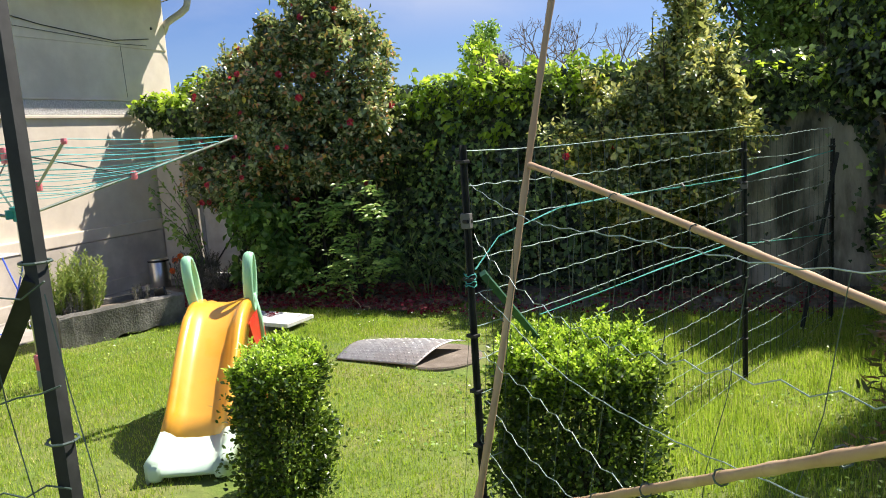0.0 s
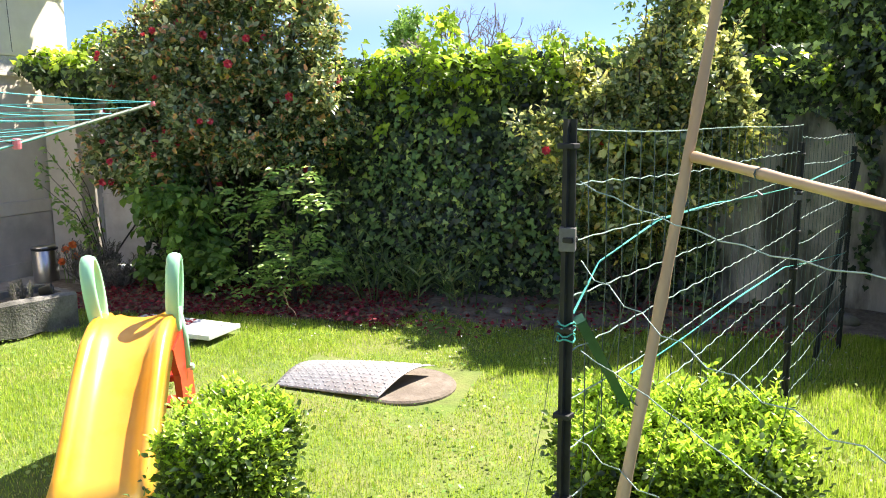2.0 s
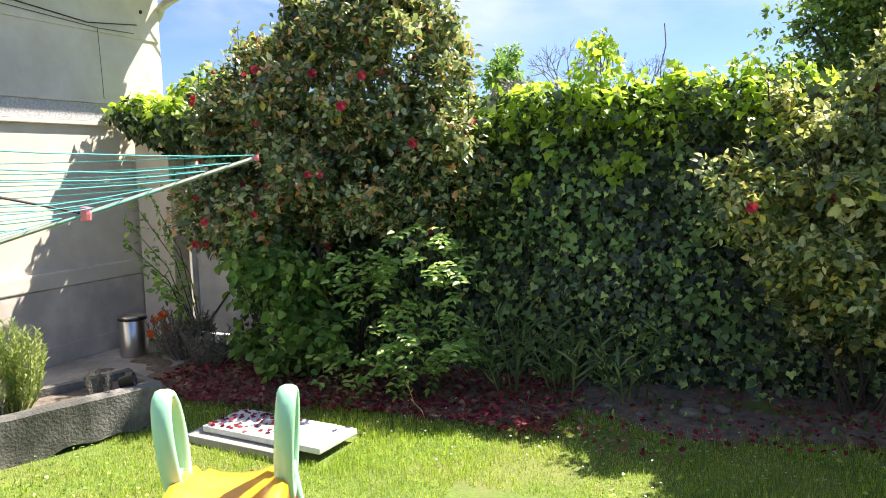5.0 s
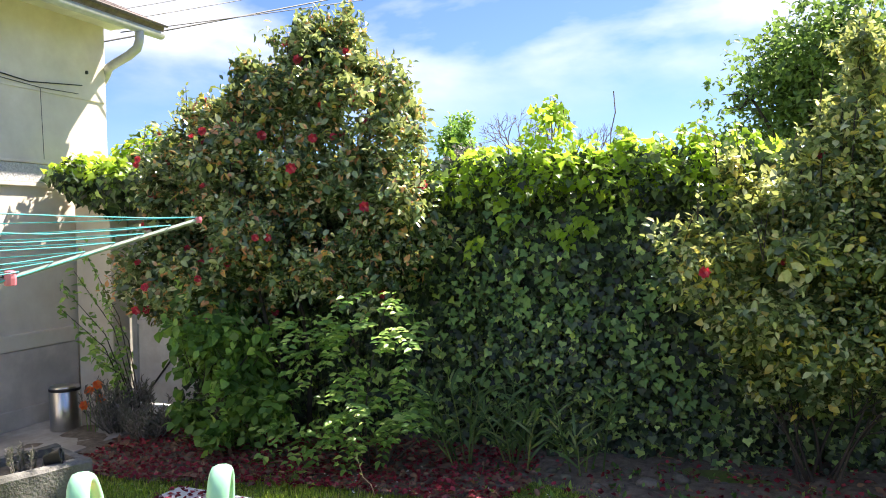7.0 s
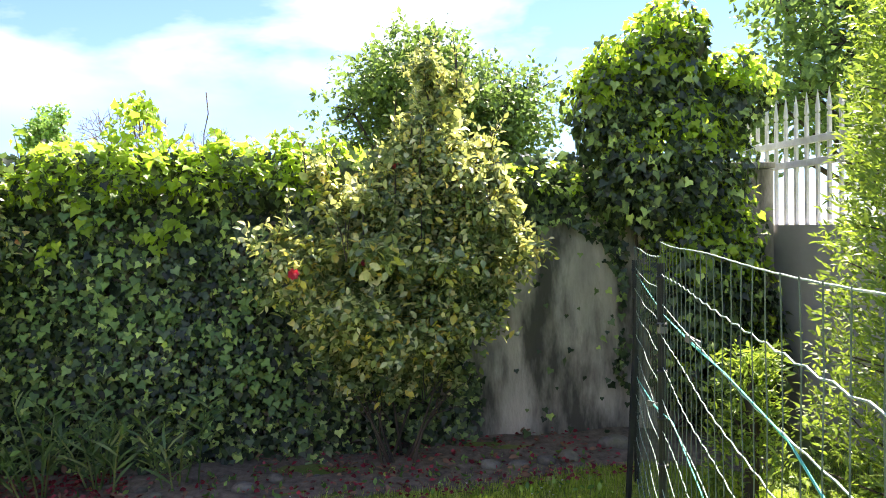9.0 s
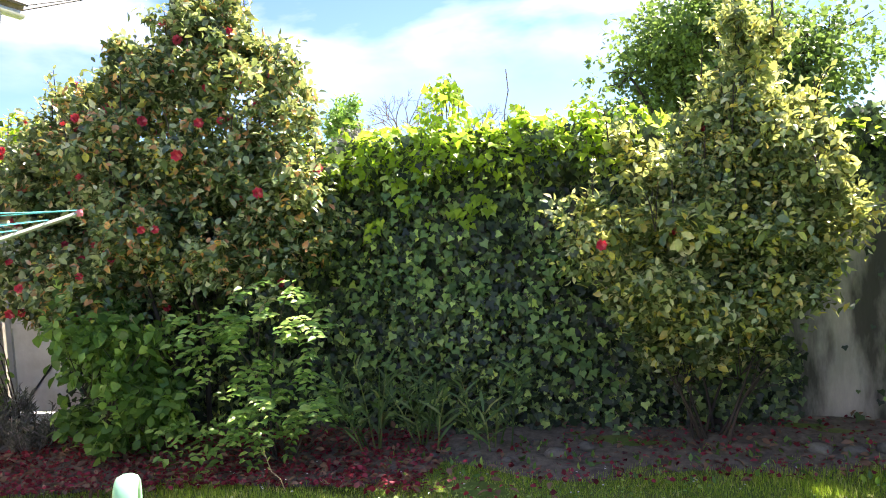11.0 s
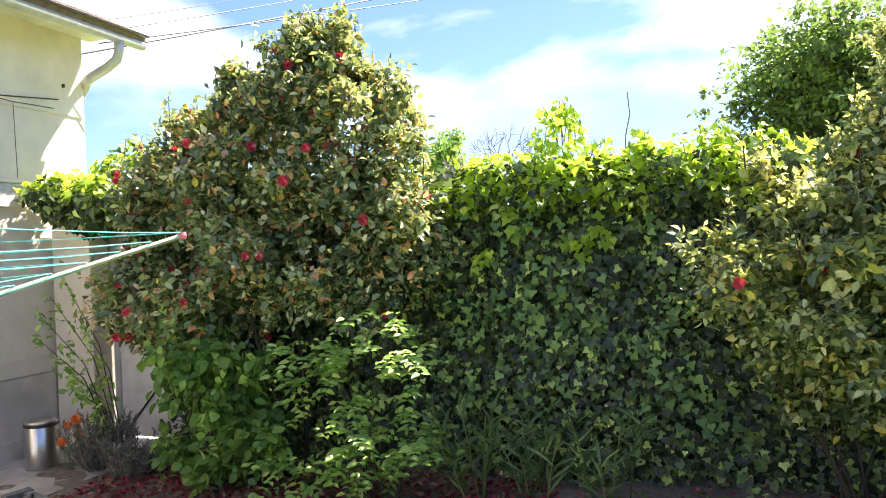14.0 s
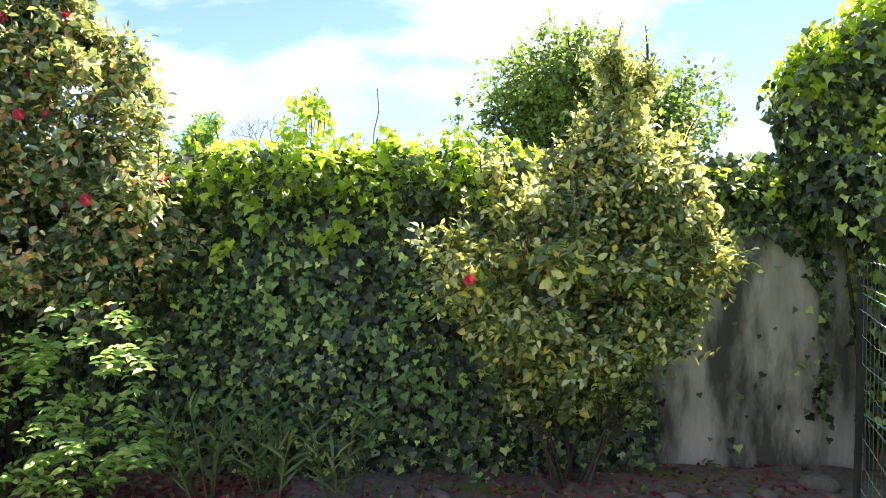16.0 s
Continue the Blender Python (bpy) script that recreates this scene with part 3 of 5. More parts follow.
    rod("wall_cable", [(0.02, -5, 3.0), (0.02, -2.5, 2.86), (0.02, -0.5, 2.75), (0.02, -0.1, 2.76)], 0.003, M_CABLE, h, 6)
    rod("wall_cable", [(0.02, -0.48, 2.16), (0.024, -0.5, 2.74)], 0.0025, M_CABLE, h, 6)
    return h


make_house()

# boundary walls that close the place
east = block("wall_east", 1.92, -6, -0.1, 2.12, 7.9, 1.48, M_GREYWALL)
tagged(east, "plain grey rendered boundary wall topped with pale pointed railings", "wall", kind="structure")


def make_railing():
    r = root("railing", 2.02, 7.6, 1.48, "pale grey pointed metal railing on the boundary wall", "railing")
    for z in (0.42, 0.58):
        block("rail", -0.02, -3.0, z, 0.02, 0.0, z + 0.05, M_IRON, r)
    bm = bmesh.new()
    box(bm, -0.012, -0.012, 0, 0.012, 0.012, 0.78, 0.003)
    lathe(bm, [(0.004, 0.78), (0.02, 0.8), (0.014, 0.86), (0.002, 0.95)], 6)
    mesh = bpy.data.meshes.new("picket")
    bm.to_mesh(mesh)
    bm.free()
    for i in range(23):
        place("picket", mesh, M_IRON, r).location = (0, -0.07 - 0.125 * i, 0)
    return r


make_railing()
pave = block("pavement", -6.69, -2.0, -0.08, -5.75, 6.75, 0.02, M_PAVE)
tagged(pave, "narrow worn concrete path along the house wall", "path", kind="structure")


# ---- planting on and before the wall ----
def flower_mesh(size):
    p, w, nrm = [], [], []
    for ring, (count, lift) in enumerate(((7, 0.25), (6, 0.7), (5, 1.4))):
        for k in range(count):
            a = 2 * math.pi * (k + 0.5 * ring) / count
            w.append((math.cos(a), math.sin(a), lift))
            p.append((0, 0, 0.004 * ring))
            nrm.append((-math.cos(a) * lift, -math.sin(a) * lift, 1))
    return leaf_mesh("flower", np.array(p), np.array(w), np.array(nrm), size * 0.5, 0.9, OVAL)


FLOWER = flower_mesh(0.075)
FLOWER.materials.append(F_FLOWER)


def lumpy(clumps, count, size):
    """Each clump with a number of smaller clumps round its surface, for an uneven outline."""
    out = []
    for x, y, z, rx, ry, rz in clumps:
        out.append((x, y, z, rx * 0.8, ry * 0.8, rz * 0.8))
        for d in unit(rng.normal(size=(count, 3))):
            k = size * rng.uniform(0.6, 1.3)
            out.append((x + d[0] * rx * 0.95, y + d[1] * ry * 1.1, z + d[2] * rz * 0.95, rx * k, max(ry, 0.8 * rx) * k, rz * k))
    return out


def shrub(name, foot, clumps, n, length, width, mat, label, stems=9, flowers=0, tops=0, shape=OVAL, droop=0.25, radius=0.028, category="shrub", seed=0.3, rough=0.16, depth=0.5, per=7, reach=0.2):
    s = root(name, *foot, label=label, category=category)
    sprays = []
    o = np.array(foot)
    c = np.array(clumps)
    tips = [c[i % len(c), :3] + np.clip(rng.normal(size=3), -1, 1) * c[i % len(c), 3:] * 0.35 - o for i in range(stems)]
    for t in tips:
        bm = bmesh.new()
        f = rng.normal(size=3) * 0.05
        f[2] = -0.03
        limbs(bm, f, [t], radius, 0.15)
        limbs(bm, t * 0.55, [t * 0.8 + np.clip(rng.normal(size=3), -0.9, 0.9) * 0.2 for _ in range(3)], radius * 0.4, 0.1, 5, 3)
        part("stem", bm, M_BARK, s, "", True)
    p, d = shell(clumps, n // per, depth, rough, seed)
    p, d = p - o, d
    q, way, nrm = leafy_shoots(p, d, reach, per, 0.45, 0.5, droop)
    keep = q[:, 2] > 0.04
    q, way, nrm = q[keep], way[keep], nrm[keep]
    leaves("crown", q, way, nrm, length * rng.uniform(0.6, 1.2, len(q)), width, mat, s, shape)
    # older leaves deep in the crown
    c2 = [(a[0], a[1], a[2], a[3] * 0.72, a[4] * 0.72, a[5] * 0.72) for a in clumps]
    p2, d2 = shell(c2, n // 4, 0.7, 0.06, seed + 1)
    p2 = p2 - o
    k2 = p2[:, 2] > 0.3
    p2, d2 = p2[k2], d2[k2]
    inner = leaves("inner_growth", p2, unit(rng.normal(size=p2.shape) + np.array([0, 0, -0.4])), unit(d2 * 0.4 + rng.normal(size=p2.shape) * 0.5 + np.array([0, 0, 0.8])), length * 1.2 * rng.uniform(0.7, 1.2, len(p2)), width * 1.1, mat, s, shape)
    tagged(inner, kind="stuff")
    if tops:
        high = p[(p[:, 2] > np.quantile(p[:, 2], 0.5)) & (d[:, 2] > 0.2)]
        start = high[rng.choice(len(high), tops)]
        bm = bmesh.new()
        for a in start:
            lift = np.array([rng.normal() * 0.05, rng.normal() * 0.05, rng.uniform(0.12, 0.3)])
            tube(bm, [a - np.array([0, 0, 0.1]), a + lift * 0.5, a + lift], [0.005, 0.004, 0.002], 4)
            q, w, nn = leafy_shoots((a + lift)[None], np.array([[lift[0], lift[1], 0.3]]), 0.24, 8, 0.5, 0.15, 0.0, 0.9)
            sprays.append((q, w, nn))
        tagged(part("twig", bm, M_BARK, s), kind="stuff")
        q, w, nn = (np.concatenate(k) for k in zip(*sprays))
        shoot = leaves("shoot_growth", q, w, nn, length * 0.85 * rng.uniform(0.6, 1.1, len(q)), width, mat, s, shape)
        tagged(shoot, kind="stuff")
    if flowers:
        front = np.where((d[:, 1] < 0.1))[0]
        for i in rng.choice(front, flowers, replace=False):
            f = place("flower", FLOWER, None, s)
            f.matrix_local = Matrix.Translation(Vector(p[i] + d[i] * 0.05)) @ Vector(unit((d[i] + np.array([0, -0.4, 0.1]))[None])[0]).to_track_quat("Z", "Y").to_matrix().to_4x4() @ Matrix.Scale(rng.uniform(0.6, 1.15), 4)
    return s


CAM1 = [(-5.0, 6.6, 2.3, 0.3, 0.26, 0.3), (-4.72, 6.65, 2.62, 0.26, 0.24, 0.26), (-4.35, 6.72, 2.85, 0.28, 0.24, 0.26), (-5.37, 6.55, 2.01, 0.47, 0.34, 0.45), (-4.84, 6.63, 2.37, 0.46, 0.34, 0.41), (-4.24, 6.66, 2.51, 0.41, 0.34, 0.46), (-4.11, 6.75, 2.91, 0.2, 0.22, 0.25), (-3.7, 6.64, 2.4, 0.19, 0.28, 0.3),
        (-4.66, 6.47, 1.69, 0.83, 0.38, 0.55), (-3.83, 6.52, 1.87, 0.5, 0.36, 0.55), (-5.34, 6.38, 1.32, 0.41, 0.33, 0.43), (-4.7, 6.35, 1.2, 0.55, 0.36, 0.29), (-3.83, 6.35, 1.22, 0.31, 0.33, 0.26), (-3.58, 6.43, 1.53, 0.27, 0.32, 0.31)]
shrub("camellia", (-4.4, 6.5, 0), lumpy(CAM1, 13, 0.24), 38000, 0.062, 0.56, F_CAMELLIA, "tall dense camellia with glossy dark leaves and scattered red flowers", 8, 95, 60, depth=0.45, radius=0.02)
CAM2 = [(-0.95, 6.62, 0.58, 0.42, 0.2, 0.26), (-1.3, 6.5, 1.62, 0.34, 0.3, 0.28), (-0.55, 6.5, 1.72, 0.34, 0.3, 0.34), (-1.03, 6.42, 1.18, 0.68, 0.36, 0.36), (-0.84, 6.49, 1.59, 0.56, 0.36, 0.45), (-0.76, 6.56, 2.05, 0.34, 0.3, 0.42), (-0.7, 6.62, 2.39, 0.16, 0.18, 0.22), (-1.52, 6.44, 1.31, 0.33, 0.28, 0.28),
        (-0.43, 6.43, 1.23, 0.28, 0.3, 0.38), (-1.17, 6.37, 0.87, 0.38, 0.3, 0.17), (-0.62, 6.38, 0.92, 0.26, 0.28, 0.19)]
shrub("camellia", (-1.0, 6.5, 0), lumpy(CAM2, 12, 0.25), 25000, 0.058, 0.56, F_CAMELLIA2, "smaller camellia with yellowing and bronze leaves before the ivy wall", 9, 5, 45, radius=0.011, seed=1.9)

LOW1 = [(-4.64, 6.05, 0.66, 0.42, 0.24, 0.26), (-4.86, 6.12, 0.86, 0.24, 0.22, 0.22), (-4.45, 6.05, 0.38, 0.24, 0.22, 0.22), (-4.8, 6.05, 0.22, 0.34, 0.2, 0.13)]
shrub("broadleaf_shrub", (-4.8, 6.1, 0), lumpy(LOW1, 5, 0.34), 2300, 0.078, 0.72, F_BROAD, "low green shrub with broad leaves at the camellia's foot", 8, droop=0.7, radius=0.012, seed=0.8, per=5, reach=0.2)
BRIGHT = [(-3.61, 6.0, 0.6, 0.39, 0.22, 0.36), (-3.42, 6.0, 0.92, 0.26, 0.2, 0.16), (-3.9, 6.0, 0.8, 0.2, 0.2, 0.22), (-3.74, 6.0, 0.26, 0.33, 0.22, 0.16), (-3.34, 6.0, 0.41, 0.21, 0.2, 0.19)]


def compound_shrub():
    s = root("young_tree", -3.6, 6.05, 0, "young shrub with bright green feathery compound leaves", "shrub")
    o = np.array((-3.6, 6.05, 0))
    p, d = shell(lumpy(BRIGHT, 4, 0.4), 150, 0.6, 0.14, 0.5)
    p = p[p[:, 2] > 0.08] - o
    bm = bmesh.new()
    q, w, nn = [], [], []
    for a in p:
        lead = unit((np.array([a[0] * 0.6, a[1] * 0.5 - 0.35, 0.05]) + rng.normal(size=3) * 0.35)[None])[0]
        lead[2] = -0.15 + 0.5 * lead[2]
        side = unit(np.cross(lead, (0, 0, 1))[None])[0]
        ln = rng.uniform(0.16, 0.26)
        for i in range(4):
            b = a + lead * ln * (i + 1) / 4.6 + np.array([0, 0, -0.06 * (i / 4) ** 2])
            for sgn in (-1, 1):
                q.append(b)
                w.append(side * sgn + lead * 0.5)
                nn.append((0.2, -0.5, 0.85))
        q.append(a + lead * ln)
        w.append(lead)
        nn.append((0.2, -0.5, 0.85))
    for i in range(9):
        limbs(bm, (rng.normal() * 0.05, rng.normal() * 0.05, -0.03), [p[rng.integers(len(p))]], 0.008, 0.1, 5)
    part("trunk", bm, M_BARK, s)
    q, w, nn = np.array(q), np.array(w), np.array(nn) + rng.normal(size=(len(q), 3)) * 0.25
    leaves("crown", q, w, nn, 0.066 * rng.uniform(0.6, 1.15, len(q)), 0.46, F_BRIGHT, s)


compound_shrub()


def lance_plant(name, x, y, n, height, label, lean=0.4, width=0.045):
    s = root(name, x, y, 0, label, "plant")
    p, w, ln = [], [], []
    bm = bmesh.new()
    for k in range(n):
        a = rng.uniform(0, 2 * math.pi)
        base = np.array([math.cos(a), math.sin(a), 0]) * rng.uniform(0, 0.16)
        top = base + np.array([math.cos(a) * lean * rng.uniform(0.2, 1), math.sin(a) * lean * rng.uniform(0.2, 1) - 0.1, rng.uniform(0.5, 1)]) * height
        tube(bm, [base, (base + top) / 2 + np.array([0, 0, 0.05]), top], [0.006, 0.005, 0.003], 5)
        for s_ in np.linspace(0.25, 1, 11):
            b = rng.uniform(0, 2 * math.pi)
            p.append(base + (top - base) * s_)
            w.append(np.array([math.cos(b), math.sin(b), 0.75]))
            ln.append(height * rng.uniform(0.2, 0.36))
    part("stem", bm, F_SPEAR, s)
    p, w = np.array(p), np.array(w)
    leaves("foliage", p, w, unit(rng.normal(size=p.shape) * 0.4 + np.array([0, -0.3, 1])), np.array(ln), 0.09, F_SPEAR, s, SPEARLEAF)


lance_plant("lance_leaf_plant", -2.75, 6.35, 8, 0.66, "dark clump of upright lance-shaped leaves", 0.3)
lance_plant("lance_leaf_plant", -2.35, 6.4, 6, 0.62, "dark clump of upright lance-shaped leaves", 0.3)
lance_plant("lance_leaf_plant", -3.05, 6.3, 6, 0.7, "dark clump of upright lance-shaped leaves", 0.45)


# ---- ivy ----
def bare(x, z):
    """The stretch of wall that shows its concrete."""
    return (-0.5 + 0.14 * np.sin(z * 5.0)) < x and x < 0.68 + 0.06 * math.sin(z * 9) and z < 1.42 + 0.12 * math.sin(x * 7)


def make_ivy():
    ivy = root("ivy", -3.0, 6.95, 0, "dense dark ivy covering the garden wall", "ivy")
    o = np.array((-3.0, 6.95, 0))
    n = 30000
    x = rng.uniform(-5.6, 0.7, n)
    z = rng.uniform(0.0, 2.02, n)
    flatp = np.stack([x, z, np.zeros(n)], 1)
    bulge = 0.2 + 0.09 * np.sin(x * 2.3 + 1) * np.sin(z * 2.6) + 0.1 * bumps(flatp, 6.0, 0.4) + 0.1 * bumps(flatp, 17.0, 1.1)
    bulge = bulge * np.where(x > -0.7, 0.45, 1.0)
    y = 6.99 - np.maximum(bulge, 0.05) * np.where(rng.random(n) < 0.4, rng.uniform(0.05, 0.4, n), rng.uniform(0.75, 1.15, n))
    keep = np.array([not bare(a, b) or (rng.random() < 0.012 + 0.5 * max(0.0, abs(a - 0.1) - 0.42)) for a, b in zip(x, z)])
    p = np.stack([x, y, z], 1)[keep]
    m = len(p)
    way = unit(np.stack([rng.normal(size=m) * 0.55, -0.35 + rng.normal(size=m) * 0.25, -0.85 + rng.normal(size=m) * 0.3], 1))
    nrm = unit(np.stack([rng.normal(size=m) * 0.4, -0.8 + rng.normal(size=m) * 0.2, 0.45 + rng.normal(size=m) * 0.35], 1))
    leaves("foliage", p - o, way, nrm, 0.05 * rng.uniform(0.5, 1.35, m), 0.95, F_IVY, ivy, LOBED)
    # lighter trailing sprays
    q, w, nn = [], [], []
    for k in range(110):
        a, b = rng.uniform(-3.6, -0.6), rng.uniform(0.1, 1.9)
        if k % 3 == 0:
            a, b = (-2.6, 1.05) + rng.normal(size=2) * np.array([0.35, 0.2])
        top = np.array([a, 6.72 + rng.normal() * 0.03, b])
        way1 = np.array([rng.normal() * 0.5, -0.15, -1.0])
        for i in range(rng.integers(4, 10)):
            q.append(top + way1 * 0.032 * i + rng.normal(size=3) * np.array([0.03, 0.012, 0.01]))
            w.append((rng.normal() * 0.6, -0.4, -0.7 + rng.normal() * 0.2))
            nn.append((rng.normal() * 0.3, -0.75, 0.55 + rng.normal() * 0.25))
    q = np.array(q)
    trail = leaves("trailing_foliage", q - o, np.array(w), np.array(nn), 0.05 * rng.uniform(0.6, 1.35, len(q)), 0.95, F_IVYMID, ivy, LOBED, "lighter green trailing ivy leaves")
    bm = bmesh.new()
    for k in range(26):
        a = rng.uniform(-5.4, -0.75)
        pts = [(a + 0.12 * math.sin(i * 1.3 + k) - o[0], 6.985 - o[1], 0.2 * i) for i in range(10)]
        tube(bm, pts, [0.012 - 0.001 * i for i in range(10)], 5)
    tagged(part("vine", bm, M_BARK, ivy), kind="stuff")
    # the sunlit top: drooping young growth over low mounds
    mounds = [(-5.4 + 0.36 * i, 6.88 + 0.05 * math.sin(i * 2.1), 1.83 + 0.03 * math.sin(i * 1.7), 0.3, 0.3, 0.17 + 0.04 * math.sin(i * 2.9)) for i in range(12)]
    mounds += [(-3.1, 6.85, 1.9, 0.25, 0.26, 0.17), (-2.58, 6.86, 2.1, 0.15, 0.15, 0.25), (-2.62, 6.8, 1.84, 0.24, 0.26, 0.2), (-2.05, 6.86, 1.9, 0.24, 0.26, 0.17), (-1.65, 6.86, 1.89, 0.25, 0.26, 0.15), (-1.25, 6.88, 1.84, 0.25, 0.24, 0.12), (-0.7, 6.93, 1.8, 0.35, 0.2, 0.1), (-0.2, 6.93, 1.76, 0.35, 0.2, 0.1), (0.15, 6.93, 1.78, 0.25, 0.2, 0.1)]
    p, d = shell(mounds, 7600, 0.4, 0.09, 0.9)
    keep = p[:, 2] > 1.7 + 0.08 * bumps(p, 4.0, 1.5)
    p, d = p[keep], d[keep]
    n = len(p)
    way = unit(d * 0.6 + rng.normal(size=(n, 3)) * 0.6 + np.array([0, -0.3, -0.45]))
    nrm = unit(d * 0.5 + rng.normal(size=(n, 3)) * 0.5 + np.array([0.2, -0.1, 0.8]))
    young = rng.random(n) < np.clip(0.62 + 2.6 * (p[:, 2] - 1.83) + 0.3 * bumps(p, 5.0, 0.2), 0.05, 0.95)
    leaves("young_lit_foliage", (p - o)[young], way[young], nrm[young], 0.062 * rng.uniform(0.55, 1.25, young.sum()), 0.78, F_IVYNEWLIT, ivy, LOBED, "bright young leaves along the wall's top")
    leaves("top_foliage", (p - o)[~young], way[~young], nrm[~young], 0.058 * rng.uniform(0.55, 1.25, (~young).sum()), 0.85, F_IVY, ivy, LOBED)
    starts = [(a, rng.uniform(6.75, 7.0), 1.97 + 0.06 * rng.random()) for a in rng.uniform(-5.3, -1.2, 34)]
    starts += [(-2.57 + 0.07 * rng.normal(), 6.86, 2.2 + 0.1 * rng.random()) for _ in range(9)]
    starts += [(-2.08, 6.88, 2.05), (-2.1, 6.86, 2.08), (-3.3, 6.85, 2.0), (-1.72, 6.87, 2.0)]
    starts = np.array(starts)
    bm = bmesh.new()
    q, w, nn = [], [], []
    for a in starts:
        lift = np.array([rng.normal() * 0.05, rng.normal() * 0.04, rng.uniform(0.06, 0.16)])
        tube(bm, [a - o - np.array([0, 0, 0.1]), a - o + lift * 0.5, a - o + lift], [0.004, 0.003, 0.002], 4)
        for i in range(7):
            q.append(a + lift * (0.2 + 0.8 * i / 6) + rng.normal(size=3) * 0.012)
            w.append((rng.normal() * 0.7, rng.normal() * 0.5 - 0.2, -0.5 + rng.normal() * 0.3))
            nn.append((rng.normal() * 0.4, -0.6, 0.6))
    tagged(part("twig", bm, M_TWIG, ivy), kind="stuff")
    fresh = leaves("shoot_growth", np.array(q) - o, np.array(w), np.array(nn), 0.062 * rng.uniform(0.6, 1.2, len(q)), 0.75, F_IVYNEWLIT, ivy, LOBED)
    tagged(fresh, kind="stuff")
    # bright tufts hanging from the edge
    for hx, hz, k in ((-2.49, 1.47, 13), (-2.32, 1.58, 16), (-3.12, 1.42, 12), (-2.85, 1.62, 8)):
        q = np.array((hx, 6.66, hz)) + rng.normal(size=(k, 3)) * np.array([0.07, 0.03, 0.05])
        leaves("young_lit_foliage", q - o, np.stack([rng.normal(size=k) * 0.6, np.full(k, -0.4), np.full(k, -0.7)], 1), np.stack([rng.normal(size=k) * 0.3, np.full(k, -0.6), np.full(k, 0.7)], 1), 0.07 * rng.uniform(0.6, 1.2, k), 0.8, F_IVYNEWLIT, ivy, LOBED)
    rod("bare_shoot", [(-2.2 - o[0], -0.05, 1.98), (-2.19 - o[0], -0.05, 2.15), (-2.16 - o[0], -0.05, 2.28), (-2.17 - o[0], -0.05, 2.42)], 0.004, M_TWIG, ivy, 5)
    return ivy


make_ivy()


def ivy_mass(name, foot, clumps, n, label, bright=0.3, size=0.075, thick=0.018):
    s = root(name, *foot, label=label, category="ivy")
    o = np.array(foot)
    bm = bmesh.new()
    limbs(bm, (0, 0, -0.05), [np.array(c[:3]) - o for c in clumps], thick, 0.05)
    part("stem", bm, M_BARK, s)
    p, d = shell(clumps, n, 0.6, 0.1, 2.2)
    p = p[p[:, 2] > 0.05], d[p[:, 2] > 0.05]
    p, d = p
    m = len(p)
    way = unit(d * 0.4 + rng.normal(size=(m, 3)) * 0.45 + np.array([0, 0, -0.7]))
    nrm = unit(d + rng.normal(size=(m, 3)) * 0.4 + np.array([0, 0, 0.3]))
    # Upward-facing leaves take the brighter material: the sun on them is in the colour.
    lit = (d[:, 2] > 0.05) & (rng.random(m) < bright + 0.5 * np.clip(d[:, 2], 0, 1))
    for k, mat, nm in ((~lit, F_IVY, "foliage"), (lit, F_IVYNEWLIT, "young_lit_foliage")):
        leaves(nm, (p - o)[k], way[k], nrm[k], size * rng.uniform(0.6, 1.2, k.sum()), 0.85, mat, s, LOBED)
    return s


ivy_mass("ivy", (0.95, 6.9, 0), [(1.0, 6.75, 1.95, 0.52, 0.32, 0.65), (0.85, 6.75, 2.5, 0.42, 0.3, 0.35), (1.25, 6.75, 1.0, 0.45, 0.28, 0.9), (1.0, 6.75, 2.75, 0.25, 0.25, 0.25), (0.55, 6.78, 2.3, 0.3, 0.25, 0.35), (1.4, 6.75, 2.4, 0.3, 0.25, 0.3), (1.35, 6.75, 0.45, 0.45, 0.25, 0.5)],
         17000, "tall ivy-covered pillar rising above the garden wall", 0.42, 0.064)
# The two clumps at y 7.08 are added to keep sun off the plinth.
ivy_mass("ivy", (-6.1, 7.1, 1.85), [(-6.15, 6.65, 1.97, 0.4, 0.3, 0.2), (-5.7, 6.7, 1.98, 0.35, 0.3, 0.2), (-6.52, 6.66, 2.03, 0.2, 0.28, 0.2), (-6.1, 7.08, 2.12, 0.42, 0.3, 0.24), (-5.62, 7.08, 2.1, 0.35, 0.3, 0.24)], 4300, "ivy tuft hanging over the gate beside the house, backed by added shading clumps", 0.35, 0.07, 0.012)


